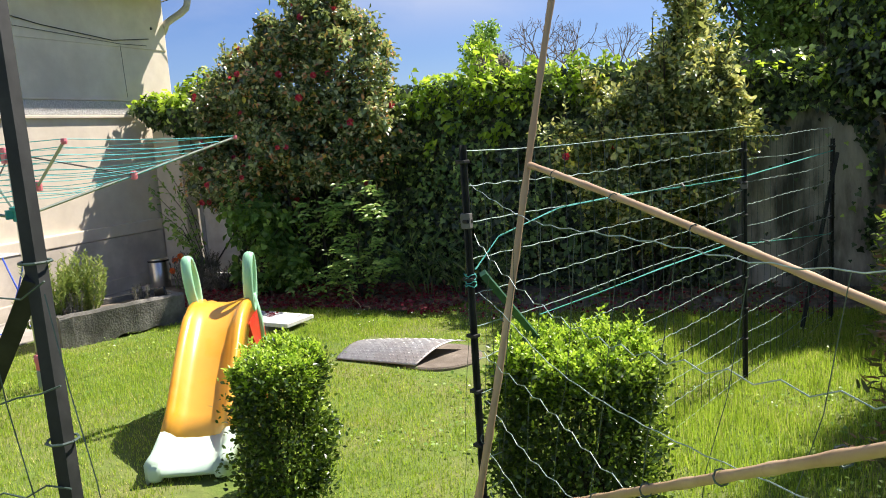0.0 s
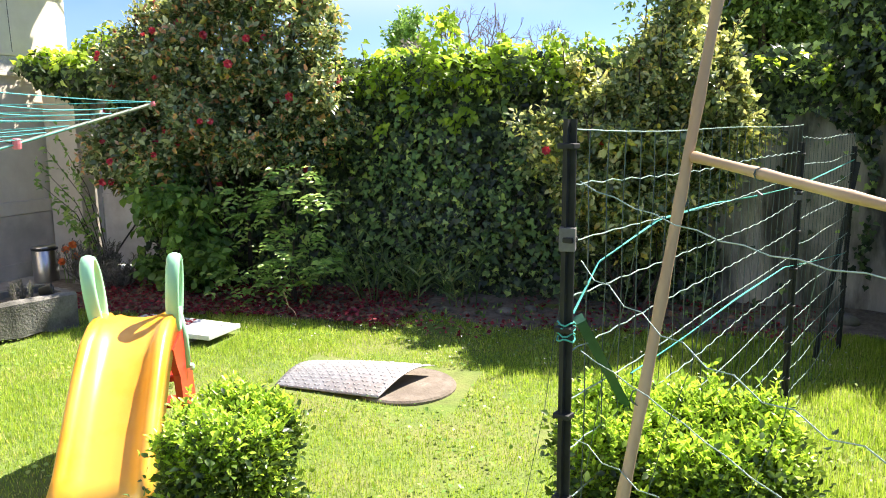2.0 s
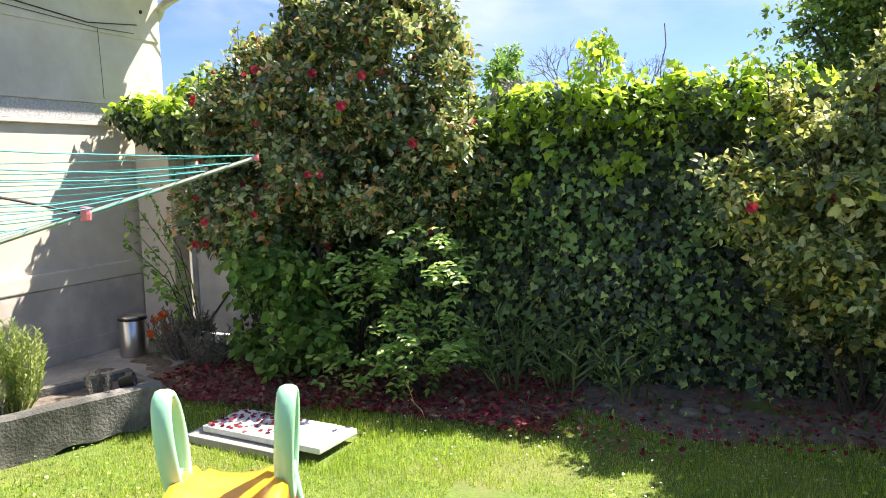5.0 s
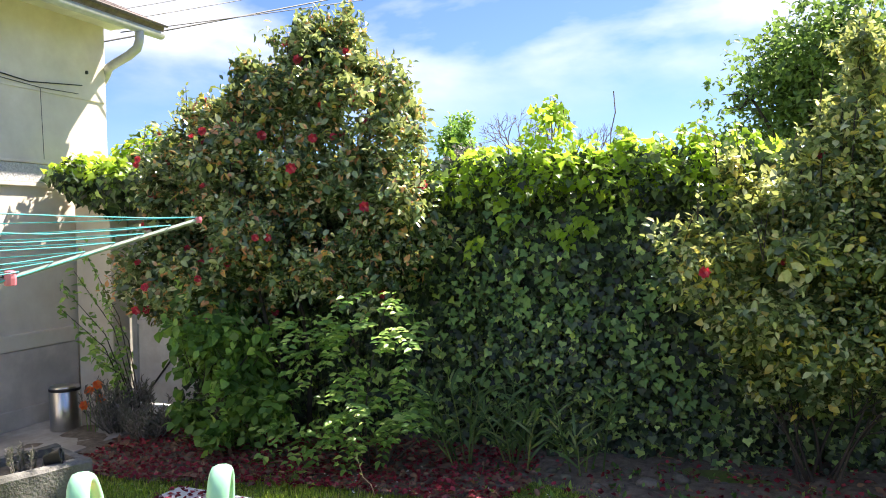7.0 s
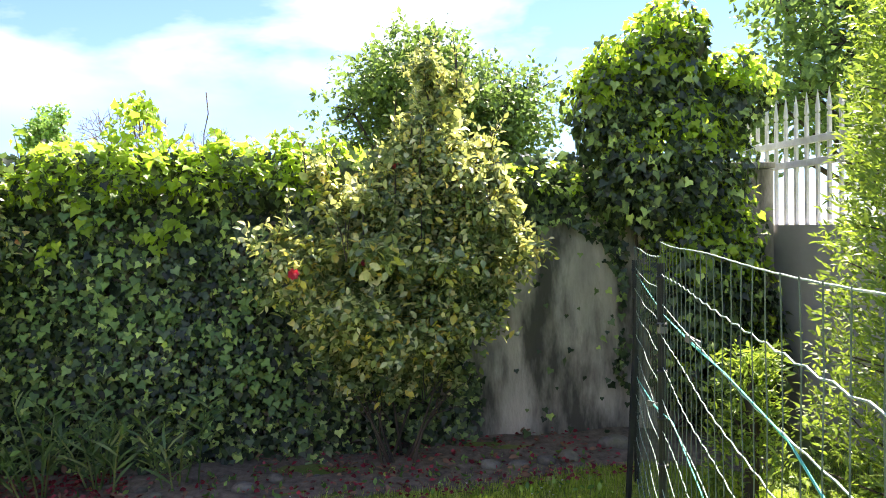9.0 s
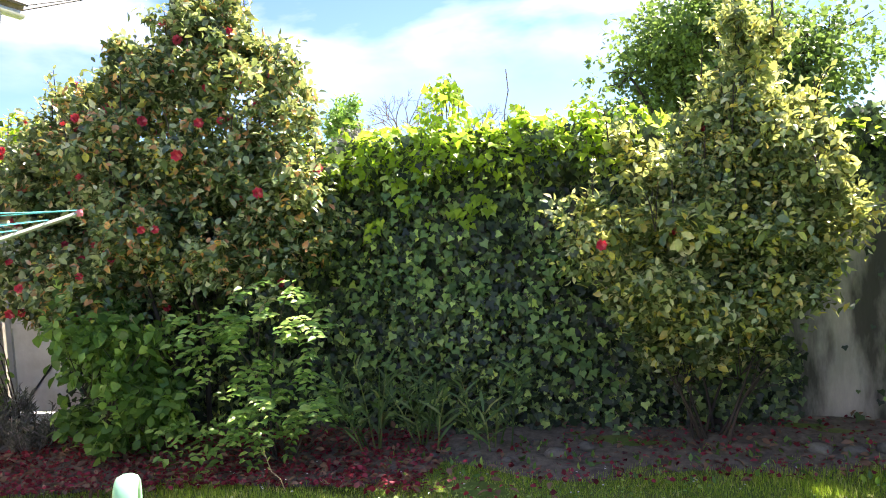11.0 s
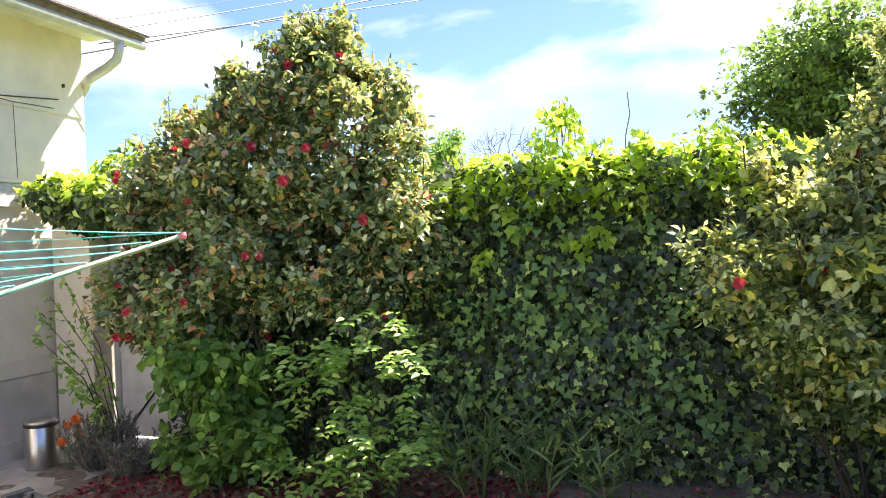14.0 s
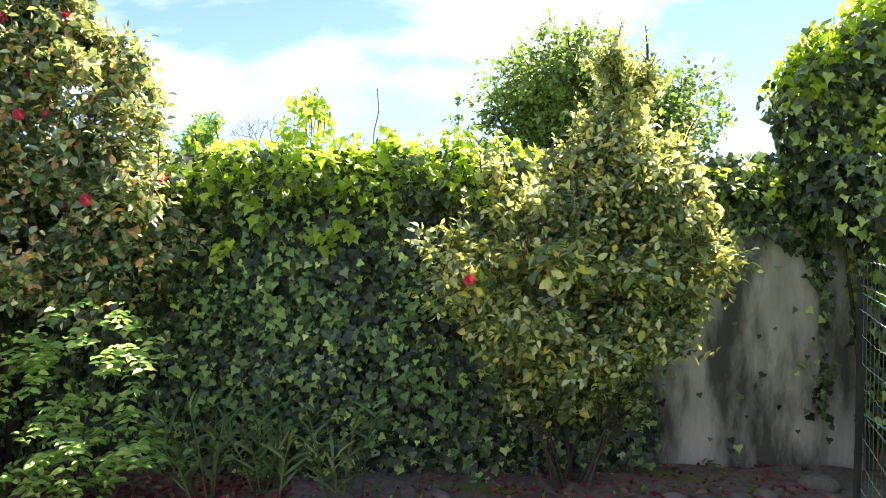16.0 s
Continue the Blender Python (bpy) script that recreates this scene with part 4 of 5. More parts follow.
# ---- trees beyond the wall ----
def tree(name, x, y, height, clumps, n, size, mat, label, trunk=0.18, shape=OVAL):
    s = root(name, x, y, 0, label, "tree")
    o = np.array((x, y, 0))
    bm = bmesh.new()
    tube(bm, [(0, 0, -0.1), (0.05, 0.0, height * 0.25), (-0.04, 0.05, height * 0.5), (0, 0, height * 0.75)], [trunk, trunk * 0.8, trunk * 0.6, trunk * 0.25], 10)
    limbs(bm, (0.02, 0, height * 0.28), [np.array(c[:3]) - o for c in clumps], trunk * 0.45, 0.1)
    for c in clumps:
        limbs(bm, np.array(c[:3]) - o, [np.array(c[:3]) - o + np.clip(rng.normal(size=3), -1, 1) * np.array(c[3:]) * 0.55 for _ in range(6)], trunk * 0.13, 0.1, 5, 3)
    part("trunk", bm, M_BARK, s, "", True)
    p, d = shell(clumps, n // 6, 0.8, 0.25, 1.1)
    q, way, nrm = leafy_shoots(p, d, size * 3.2, 6, 0.3, 0.6, 0.15, 0.5)
    leaves("crown", q - o, way, nrm, size * rng.uniform(0.6, 1.2, len(q)), 0.62, mat, s, shape)
    return s


def cloud_of(cx, cy, cz, rx, ry, rz, count, seed):
    g = np.random.default_rng(seed)
    out = []
    for _ in range(count):
        d = unit(g.normal(size=(1, 3)))[0] * g.uniform(0.3, 0.85)
        k = g.uniform(0.28, 0.45)
        out.append((cx + d[0] * rx, cy + d[1] * ry, cz + d[2] * rz, rx * k, ry * k, rz * k))
    return out


tree("tree", 0.8, 16.5, 5.0, cloud_of(0.8, 16.5, 3.65, 2.75, 1.9, 1.65, 44, 3), 30000, 0.125, F_FAR, "large leafy deciduous tree behind the garden wall")
tree("tree", -10.0, 27.0, 6.0, cloud_of(-10.0, 27.0, 4.75, 0.95, 0.9, 1.0, 12, 5), 4200, 0.15, F_BRIGHT, "small distant green tree above the wall", 0.12)
tree("tree", 8.5, 14.0, 6.0, cloud_of(7.5, 14.0, 4.4, 3.4, 2.5, 2.6, 22, 8), 9000, 0.17, F_FAR, "leafy tree beyond the boundary wall")


def bare_tree(x, y, height, spread):
    s = root("bare_tree", x, y, 0, "distant tree with fine bare branches", "tree")
    bm = bmesh.new()

    def grow(a, d, ln, r, depth):
        b = a + d * ln
        tube(bm, [a, (a + b) / 2 + Vector(rng.normal(size=3)) * ln * 0.06, b], [r, r * 0.85, r * 0.65], 5)
        if depth:
            for _ in range(3):
                grow(b, (d + Vector(rng.normal(size=3)) * spread + Vector((0, 0, 0.15))).normalized(), ln * 0.68, r * 0.6, depth - 1)
    grow(Vector((0, 0, -0.1)), Vector((0, 0, 1)), height * 0.36, height * 0.016, 5)
    part("crown", bm, M_TWIG, s)


bare_tree(-8.4, 30.0, 6.3, 0.6)
bare_tree(-6.9, 31.0, 6.0, 0.6)
tree("bush", -8.8, 24.0, 3.8, cloud_of(-8.7, 24.0, 3.4, 0.85, 0.8, 0.75, 10, 15), 3000, 0.14, F_LAVENDER, "distant brownish budding bush", 0.08)


# ---- lawn cover ----
def on_hard_ground(x, y):
    return ((x > -2.85) & (x < -1.75) & (y > 4.2) & (y < 4.85)) | ((x > -4.55) & (x < -3.6) & (y > 4.83) & (y < 5.26)) | (x < -5.72)


def make_grass():
    n = 430000
    x = rng.uniform(-5.72, 1.9, n)
    y = 6.2 - 6.15 * rng.uniform(0, 1, n) ** 1.25
    edge = 5.62 + 0.12 * np.sin(x * 1.7 + 1) + 0.08 * np.sin(x * 4.1) + np.where(x > -2.7, 0.45, 0.0)
    p = np.stack([x, y, np.zeros(n)], 1)
    tuft = bumps(p, 2.2, 0.7) + 0.7 * bumps(p, 7.0, 1.4)
    keep = (y < edge + 0.08 * rng.normal(size=n)) & ~on_hard_ground(x, y) & (tuft > -1.15 + 0.55 * rng.random(n))
    keep &= ~((x > -5.3) & (x < -4.7) & (y > 4.0) & (y < 5.1) & (x < -5.22 + 0.36 * (y - 4.05)))
    p, tuft = p[keep], tuft[keep]
    n = len(p)
    p[:, 2] = 0.012 * np.sin(p[:, 0] * 1.9 + 0.4) * np.sin(p[:, 1] * 1.6) + 0.008 * np.sin(p[:, 0] * 4.3 + p[:, 1] * 3.1) - 0.004
    wild = 1 + 0.75 * np.clip((p[:, 0] + 1.3) * 1.2, 0, 1) * np.clip((p[:, 1] - 2.5) * 0.8, 0, 1) * (0.5 + 0.6 * np.clip(tuft + 0.3, 0, 1.2))
    h = 0.029 * rng.uniform(0.5, 1.35, n) * (1 + 0.45 * np.clip(tuft, -0.6, 1)) * wild
    a = rng.uniform(0, 2 * math.pi, n)
    lean = rng.uniform(0.15, 0.9, n)
    way = np.stack([np.cos(a) * lean, np.sin(a) * lean, np.ones(n)], 1)
    nrm = np.stack([-np.cos(a), -np.sin(a), 0.5 * np.ones(n)], 1)
    w = 0.0036 / h * rng.uniform(0.7, 1.3, n)
    g = leaves("grass", p, way, nrm, h, w, F_GRASS, None, BLADE)
    tagged(g, "bright sunlit green lawn grass with longer tufts by the fence", "grass", kind="stuff")
    # clover leaves and tiny daisies
    n = 4200
    p = np.stack([rng.uniform(-5.5, 1.5, n), rng.uniform(3.0, 5.8, n), np.full(n, 0.03)], 1)
    p = p[(bumps(p, 3.0, 2.0) > 0.15) & ~on_hard_ground(p[:, 0], p[:, 1])]
    n = len(p)
    c = leaves("clover", p + rng.normal(size=p.shape) * 0.008, rng.normal(size=p.shape) * np.array([1, 1, 0.2]), np.array([[0, 0, 1.0]]) + rng.normal(size=p.shape) * 0.3, 0.02 * rng.uniform(0.6, 1.3, n), 0.9, F_BRIGHT, None, OVAL)
    tagged(c, "low clover and weed leaves among the grass", "weeds", kind="stuff")
    n = 130
    p = np.stack([rng.uniform(-3.9, 0.5, n), rng.uniform(4.9, 5.9, n), rng.uniform(0.05, 0.09, n)], 1)
    d = leaves("daisies", p, rng.normal(size=p.shape) * np.array([1, 1, 0.1]), np.tile([0, 0, 1.0], (n, 1)), 0.012, 1.0, F_DAISY, None, OVAL)
    tagged(d, "tiny white daisies sprinkled in the grass", "flowers", kind="stuff")


make_grass()


def make_litter():
    n = 4200
    x = np.concatenate([rng.uniform(-5.6, -2.6, n), rng.uniform(-1.9, 0.4, 650), rng.uniform(-2.6, -1.9, 150)])
    lo = 5.5 + 0.12 * np.sin(x * 1.7 + 1) + np.where(x > -1.9, 0.35, 0.0)
    y = lo + rng.random(len(x)) ** 1.3 * 1.05
    p = np.stack([x, y, 0.035 + 0.02 * rng.random(len(x))], 1)
    k = rng.random(len(p)) < 0.8
    nrm = rng.normal(size=p.shape) * 0.45 + np.array([0, 0, 1.0])
    way = rng.normal(size=p.shape) * np.array([1, 1, 0.25])
    tagged(leaves("fallen_petals", p[k], way[k], nrm[k], 0.034 * rng.uniform(0.6, 1.2, k.sum()), 0.85, F_PETAL), "deep red camellia petals fallen under the shrubs", "petals", kind="stuff")
    tagged(leaves("fallen_leaves", p[~k], way[~k], nrm[~k], 0.06 * rng.uniform(0.6, 1.2, (~k).sum()), 0.5, F_DEAD), "dry brown fallen leaves on the bed", "leaves", kind="stuff")
    m = 260
    q = np.stack([rng.uniform(-2.9, 0.2, m), rng.uniform(5.75, 6.5, m), np.full(m, 0.03)], 1)
    bmw = leaves("bed_weeds", q, rng.normal(size=(m, 3)) * 0.6 + np.array([0, 0, 0.8]), rng.normal(size=(m, 3)), 0.04 * rng.uniform(0.6, 1.4, m), 0.5, F_BROAD)
    tagged(bmw, "small green weeds at the edge of the bed", "weeds", kind="stuff")


make_litter()


def rock(x, y, r, squash=0.6, turn=0.0):
    bm = bmesh.new()
    bmesh.ops.create_icosphere(bm, subdivisions=2, radius=1.0)
    s = rng.uniform(0, 10)
    for v in bm.verts:
        k = 1 + 0.22 * noise.noise(v.co * 1.4 + Vector((s, s, s))) + 0.08 * noise.noise(v.co * 4 + Vector((s, 0, s)))
        v.co = Vector((v.co.x * r * 1.25, v.co.y * r * 0.9, v.co.z * r * squash)) * k
    ob = part("rock", bm, M_ROCK, None, "", True)
    ob.matrix_world = pose(x, y, r * squash * 0.45 + 0.01, 0, 0, turn)
    tagged(ob, "rounded grey stone edging the planting bed", "stone", "stones along the bed")


for sx, sy, sr in ((-2.65, 6.15, 0.06), (-2.4, 6.2, 0.045), (-2.29, 6.26, 0.05), (-2.5, 6.3, 0.05), (-1.91, 6.2, 0.085), (-1.74, 6.33, 0.07), (-2.05, 6.42, 0.05), (-1.5, 6.35, 0.04), (-0.44, 6.33, 0.09), (-0.27, 6.28, 0.085),
                   (-0.08, 6.34, 0.075), (0.08, 6.36, 0.095), (0.48, 6.58, 0.13), (-2.85, 6.1, 0.045), (-1.15, 6.2, 0.05), (-0.8, 6.25, 0.06), (-3.0, 6.2, 0.04), (-2.2, 6.12, 0.035)):
    rock(sx, sy, sr * 0.74, rng.uniform(0.5, 0.75), rng.uniform(0, 180))


# ---- plates in the lawn ----
def make_plate():
    d = root("manhole_cover", -2.12, 4.5, 0, "round brown concrete pit cover sunk in the lawn", "cover")
    bm = bmesh.new()
    lathe(bm, [(0.29, -0.05), (0.29, 0.008), (0.28, 0.018), (0.02, 0.022)], 36)
    part("disc", bm, M_COVER, d)
    t = root("metal_plate", -2.4, 4.4, 0.0, "bent grey chequered metal plate lying over a pit cover", "metal plate")
    a, b, c, e = Vector((-2.8, 4.25, 0.028)), Vector((-2.17, 4.22, 0.03)), Vector((-2.0, 4.68, 0.03)), Vector((-2.74, 4.6, 0.03))
    bm = bmesh.new()
    nu, nv = 26, 18
    layers = []
    for off in (0.0, -0.005):
        grid = []
        for j in range(nv + 1):
            row = []
            v = j / nv
            for i in range(nu + 1):
                u = i / nu
                p = a.lerp(b, u).lerp(e.lerp(c, u), v) - Vector((-2.4, 4.4, 0))
                p.z += 0.085 * math.sin(math.pi * 0.8 * v) * (0.55 + 0.45 * math.sin(math.pi * (0.1 + 0.6 * u))) + off
                row.append(bm.verts.new(p))
            grid.append(row)
        for j in range(nv):
            for i in range(nu):
                q = (grid[j][i], grid[j][i + 1], grid[j + 1][i + 1], grid[j + 1][i])
                bm.faces.new(q if off == 0.0 else q[::-1])
        layers.append(grid)
    g, h = layers
    rim = [(0, i) for i in range(nu)] + [(j, nu) for j in range(nv)] + [(nv, i) for i in range(nu, 0, -1)] + [(j, 0) for j in range(nv, 0, -1)]
    for k in range(len(rim)):
        (j0, i0), (j1, i1) = rim[k], rim[(k + 1) % len(rim)]
        bm.faces.new((g[j0][i0], h[j0][i0], h[j1][i1], g[j1][i1]))
    part("sheet", bm, M_CHECKER, t, "", True)
    # raised lozenges
    bm = bmesh.new()
    for j in range(15):
        for i in range(21):
            u, v = (i + 0.5) / 21, (j + 0.5) / 15
            p = a.lerp(b, u).lerp(e.lerp(c, u), v) - Vector((-2.4, 4.4, 0))
            p.z += 0.085 * math.sin(math.pi * 0.8 * v) * (0.55 + 0.45 * math.sin(math.pi * (0.1 + 0.6 * u))) + 0.0005
            s = 1 if (i + j) % 2 else -1
            du, dv = Vector((0.0085, 0.0085 * s, 0)), Vector((-0.0025 * s, 0.0025, 0))
            top = [bm.verts.new(p + q + Vector((0, 0, 0.0005))) for q in (du, dv, -du, -dv)]
            low = [bm.verts.new(p + q * 1.5 - Vector((0, 0, 0.0008))) for q in (du, dv, -du, -dv)]
            if s < 0:
                top, low = top[::-1], low[::-1]
            bm.faces.new(top)
            for k in range(4):
                bm.faces.new((low[k], low[(k + 1) % 4], top[(k + 1) % 4], top[k]))
    tagged(part("tread", bm, M_CHECKER, t), kind="stuff")


make_plate()


def make_slab():
    s = root("pit_slab", -4.04, 5.05, 0.0, "pale square slab strewn with red petals on an older concrete frame", "slab", turn=-5)
    block("frame", -0.5, -0.22, -0.03, 0.2, 0.16, 0.035, M_PAVE, s, 0.006, "worn brown concrete frame")
    block("slab", -0.42, -0.15, 0.04, 0.42, 0.19, 0.075, M_SLABWHITE, s, 0.006)
    n = 90
    p = np.stack([-0.42 + 0.5 * rng.random(n) ** 1.2, rng.uniform(-0.14, 0.18, n), np.full(n, 0.079)], 1)
    tagged(leaves("petal_litter", p, rng.normal(size=p.shape) * np.array([1, 1, 0.1]), rng.normal(size=p.shape) * 0.3 + np.array([0, 0, 1]), 0.035, 0.85, F_PETAL, s), kind="stuff")


make_slab()


# ---- children's slide ----
def make_slide():
    s = root("slide", -2.485, 2.47, 0.0, "yellow plastic slide with mint foot, loop handles and red ladder", "slide", turn=27.0)
    prof = [(0.0, 0.05), (0.08, 0.055), (0.16, 0.075), (0.24, 0.12), (0.33, 0.2), (0.44, 0.3), (0.55, 0.4), (0.66, 0.49), (0.76, 0.555), (0.85, 0.6), (0.93, 0.62), (1.02, 0.625), (1.1, 0.61)]

    def chute(lo, hi, half, name, mat, label):
        bm = bmesh.new()
        rings = []
        for k in range(lo, hi + 1):
            y, z = prof[k]
            a, b = prof[max(k - 1, 0)], prof[min(k + 1, len(prof) - 1)]
            t = Vector((0, b[0] - a[0], b[1] - a[1])).normalized()
            up = Vector((1, 0, 0)).cross(t)
            rim = 0.065 if k < 9 else 0.05 if k < 10 else 0.035 if k < 11 else 0.02
            wide = half + (0.02 if k < 3 else 0.01 if k == 3 else 0.0)
            sec = [(-wide, -0.075), (-wide, rim - 0.02), (-wide + 0.012, rim), (-wide + 0.035, rim + 0.002), (-wide + 0.055, rim - 0.018), (-wide + 0.075, 0.012), (-wide + 0.11, 0.0), (0, -0.006)]
            sec += [(-x, w) for x, w in sec[-2::-1]]
            inner = [(x * 0.86, -0.025) for x, w in (sec[-1], sec[0])]
            rings.append([bm.verts.new(Vector((x, y, z)) + up * w) for x, w in sec + inner])
        for a, b in zip(rings, rings[1:]):
            for i in range(len(a)):
                bm.faces.new((a[i], b[i], b[(i + 1) % len(a)], a[(i + 1) % len(a)]))
        bm.faces.new(rings[0])
        bm.faces.new(rings[-1][::-1])
        bmesh.ops.recalc_face_normals(bm, faces=bm.faces)
        ob = part(name, bm, mat, s, label, True)
        return ob

    chute(3, 12, 0.17, "chute", M_YELLOW, "sun-bleached yellow chute")
    chute(0, 3, 0.172, "foot", M_MINTPALE, "faded mint green run-out")
    # skirts from the run-out to the grass
    for sx in (-1, 1):
        bm = bmesh.new()
        box(bm, sx * 0.15 - 0.035, -0.01, 0.0, sx * 0.15 + 0.035, 0.24, 0.09, 0.03)
        part("foot_side", bm, M_MINTPALE, s, "", True)
    # ladder
    for sx in (-1, 1):
        bm = bmesh.new()
        outline = [(0.8, 0.53), (1.1, 0.57), (1.2, 0.42), (1.34, 0.0), (1.02, 0.0), (0.98, 0.16), (1.02, 0.2), (0.96, 0.26), (0.92, 0.38), (0.86, 0.44)]
        for off in (0.0, 0.03):
            vs = [bm.verts.new((sx * (0.145 + off), y, z)) for y, z in outline]
            bm.faces.new(vs)
        n = len(outline)
        bm.verts.ensure_lookup_table()
        for k in range(n):
            bm.faces.new((bm.verts[k], bm.verts[(k + 1) % n], bm.verts[n + (k + 1) % n], bm.verts[n + k]))
        bmesh.ops.recalc_face_normals(bm, faces=bm.faces)
        part("ladder_side", bm, M_RED, s, "red ladder side")
    for y, z in ((1.28, 0.12), (1.22, 0.27), (1.15, 0.42), (1.06, 0.55)):
        block("step", -0.145, y - 0.06, z, 0.145, y + 0.05, z + 0.03, M_RED, s, 0.01)
    # loop handles
    for sx in (-1, 1):
        pts = []
        for k in range(28):
            a = 2 * math.pi * k / 28
            w = 0.062 * (1 + 0.12 * math.cos(a))
            pts.append((sx * (0.163 + 0.012 * math.cos(a)), 0.98 + w * math.sin(a) - 0.015 * math.cos(a), 0.735 + 0.165 * math.cos(a)))
        rod("handle", pts, 0.017, M_MINT, s, 10, "glossy mint green loop handle", True, 1.7)
        rod("handle_stay", [(sx * 0.165, 1.02, 0.66), (sx * 0.178, 1.08, 0.5), (sx * 0.178, 1.1, 0.36)], 0.02, M_MINT, s, 8, "", False, 0.8)
        bm = bmesh.new()
        lathe(bm, [(0.018, 0.0), (0.018, 0.012), (0.01, 0.018)], 12, Matrix.Translation((sx * 0.19, 1.1, 0.36)) @ pose(0, 0, 0, 0, 90 * sx, 0))
        part("bolt_cap", bm, M_MINT, s)


make_slide()


# ---- clipped box bushes ----
def box_bush(x, y, rx, ry, h, n, label, wild=0.05):
    s = root("box_bush", x, y, 0, label, "bush", "clipped box bushes")
    bm = bmesh.new()
    for k in range(14):
        a = rng.uniform(0, 2 * math.pi)
        limbs(bm, (0.3 * rx * math.cos(a), 0.3 * ry * math.sin(a), -0.03), [(0.85 * rx * math.cos(a), 0.85 * ry * math.sin(a), h * rng.uniform(0.5, 0.95))], 0.011, 0.1, 5)
    part("trunk", bm, M_BARK, s)
    a = rng.uniform(0, 2 * math.pi, n)
    v = rng.uniform(0.04, 1, n)
    top = rng.random(n) < 0.33
    q = 3.2
    cx, cy = np.cos(a), np.sin(a)
    k = (np.abs(cx) ** q + np.abs(cy) ** q) ** (-1 / q)
    taper = 0.86 + 0.16 * np.sin(math.pi * np.clip(v, 0, 1) * 0.9)
    rr = np.where(top, np.sqrt(rng.random(n)), 1 - 0.22 * np.abs(rng.normal(size=n))) * taper
    z = np.where(top, h * (1 - 0.05 * np.abs(rng.normal(size=n))), h * v)
    z = z - 0.12 * h * np.where(top, rr ** 4, 0)
    p = np.stack([cx * k * rx * rr, cy * k * ry * rr, z], 1)
    d = np.where(top[:, None], np.stack([cx * 0.3, cy * 0.3, np.ones(n)], 1), np.stack([cx, cy, 0.15 * np.ones(n)], 1))
    p = p + unit(d) * (wild * bumps(p, 14.0, x) + 0.6 * wild * np.abs(rng.normal(size=n)))[:, None]
    keep = p[:, 2] > 0.03
    p, d = p[keep], unit(d)[keep]
    gap = bumps(p, 11.0, 3.0 + x)
    p = p - d * (0.07 * np.clip(-0.15 - gap, 0, 1) * np.where(d[:, 2] > 0.6, 0.35, 1.0))[:, None]
    keep = (gap > -0.5) | (rng.random(len(gap)) < 0.5)
    p, d = p[keep], d[keep]
    m = len(p)
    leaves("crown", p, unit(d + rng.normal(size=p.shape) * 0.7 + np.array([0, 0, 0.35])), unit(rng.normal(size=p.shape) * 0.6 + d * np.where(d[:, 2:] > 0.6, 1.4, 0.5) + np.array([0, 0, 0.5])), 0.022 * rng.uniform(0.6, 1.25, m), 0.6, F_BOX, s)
    # New tips crowd the top; its sunlit brightness is put into their colour.
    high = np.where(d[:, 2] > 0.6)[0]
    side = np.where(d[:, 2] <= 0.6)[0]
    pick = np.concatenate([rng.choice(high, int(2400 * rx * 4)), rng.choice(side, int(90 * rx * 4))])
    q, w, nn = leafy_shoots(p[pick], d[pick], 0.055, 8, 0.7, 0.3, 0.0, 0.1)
    tagged(leaves("lit_tip_growth", q, w, nn, 0.022 * rng.uniform(0.6, 1.2, len(q)), 0.5, F_BOXNEWLIT, s, OVAL, "bright yellow-green new tips, coloured as sunlit"), kind="stuff")
    return s


box_bush(-1.92, 2.47, 0.165, 0.165, 0.6, 20000, "small clipped box bush beside the slide, bright new tips coloured as sunlit")
box_bush(-0.69, 2.62, 0.27, 0.25, 0.68, 32000, "wider clipped box bush growing through the wire fence")


# ---- wire fence, posts and canes ----
A, B, C = Vector((-0.93, 2.25, 0)), Vector((-0.18, 4.42, 0)), Vector((0.33, 5.88, 0))


def fence_post(at, height, lean, label, strut=None, tilt=(0, 0)):
    s = root("fence_post", at.x, at.y, 0, label, "fence post", "posts of the wire fence")
    bm = bmesh.new()
    way = math.degrees(math.atan2(-0.33, 0.94))
    for x0, y0, x1, y1 in ((-0.015, -0.002, 0.015, 0.002), (-0.002, -0.015, 0.002, 0.002)):
        made = box(bm, x0, y0, -0.05, x1, y1, height, 0.0, pose(0, 0, 0, 0, 0, way))
        for v in made:
            v.co += Vector((tilt[0], tilt[1], 0)) * (v.co.z / height)
    part("post", bm, M_POSTGREEN, s)
    for z in np.linspace(0.25, height - 0.06, 7):
        bm = bmesh.new()
        box(bm, -0.019, -0.02, z, 0.019, 0.01, z + 0.012, 0.003, Matrix.Translation((tilt[0] * z / height, tilt[1] * z / height, 0)) @ pose(0, 0, 0, 0, 0, way))
        part("wire_clip", bm, M_POSTGREEN, s)
    if strut:
        rod("strut", [strut[0], strut[1]], 0.016, strut[2] if len(strut) > 2 else M_STRUT, s, 4, "slanting green brace")
    return s


p1 = fence_post(A, 1.46, 0, "dark green metal fence post with tied cord and brace", ((0.02, 0.06, 1.03), (0.36, 0.98, 0.0)))
bm = bmesh.new()
box(bm, -0.017, -0.018, 1.19, 0.017, 0.008, 1.24, 0.003)
part("tape_wrap", bm, M_TAPE, p1, "pale tape wrapped round the post")
bm = bmesh.new()
for k in range(4):
    tube(bm, [(0.019 * math.cos(a + k), 0.019 * math.sin(a + k), 1.0 + 0.012 * k + 0.004 * math.sin(3 * a)) for a in np.linspace(0, 2 * math.pi, 12)], 0.002, 5)
part("cord_knot", bm, M_CORD, p1, "teal cord knotted round the post")
p2 = fence_post(B, 1.36, 0, "dark green metal fence post in the middle of the wire run")
bm = bmesh.new()
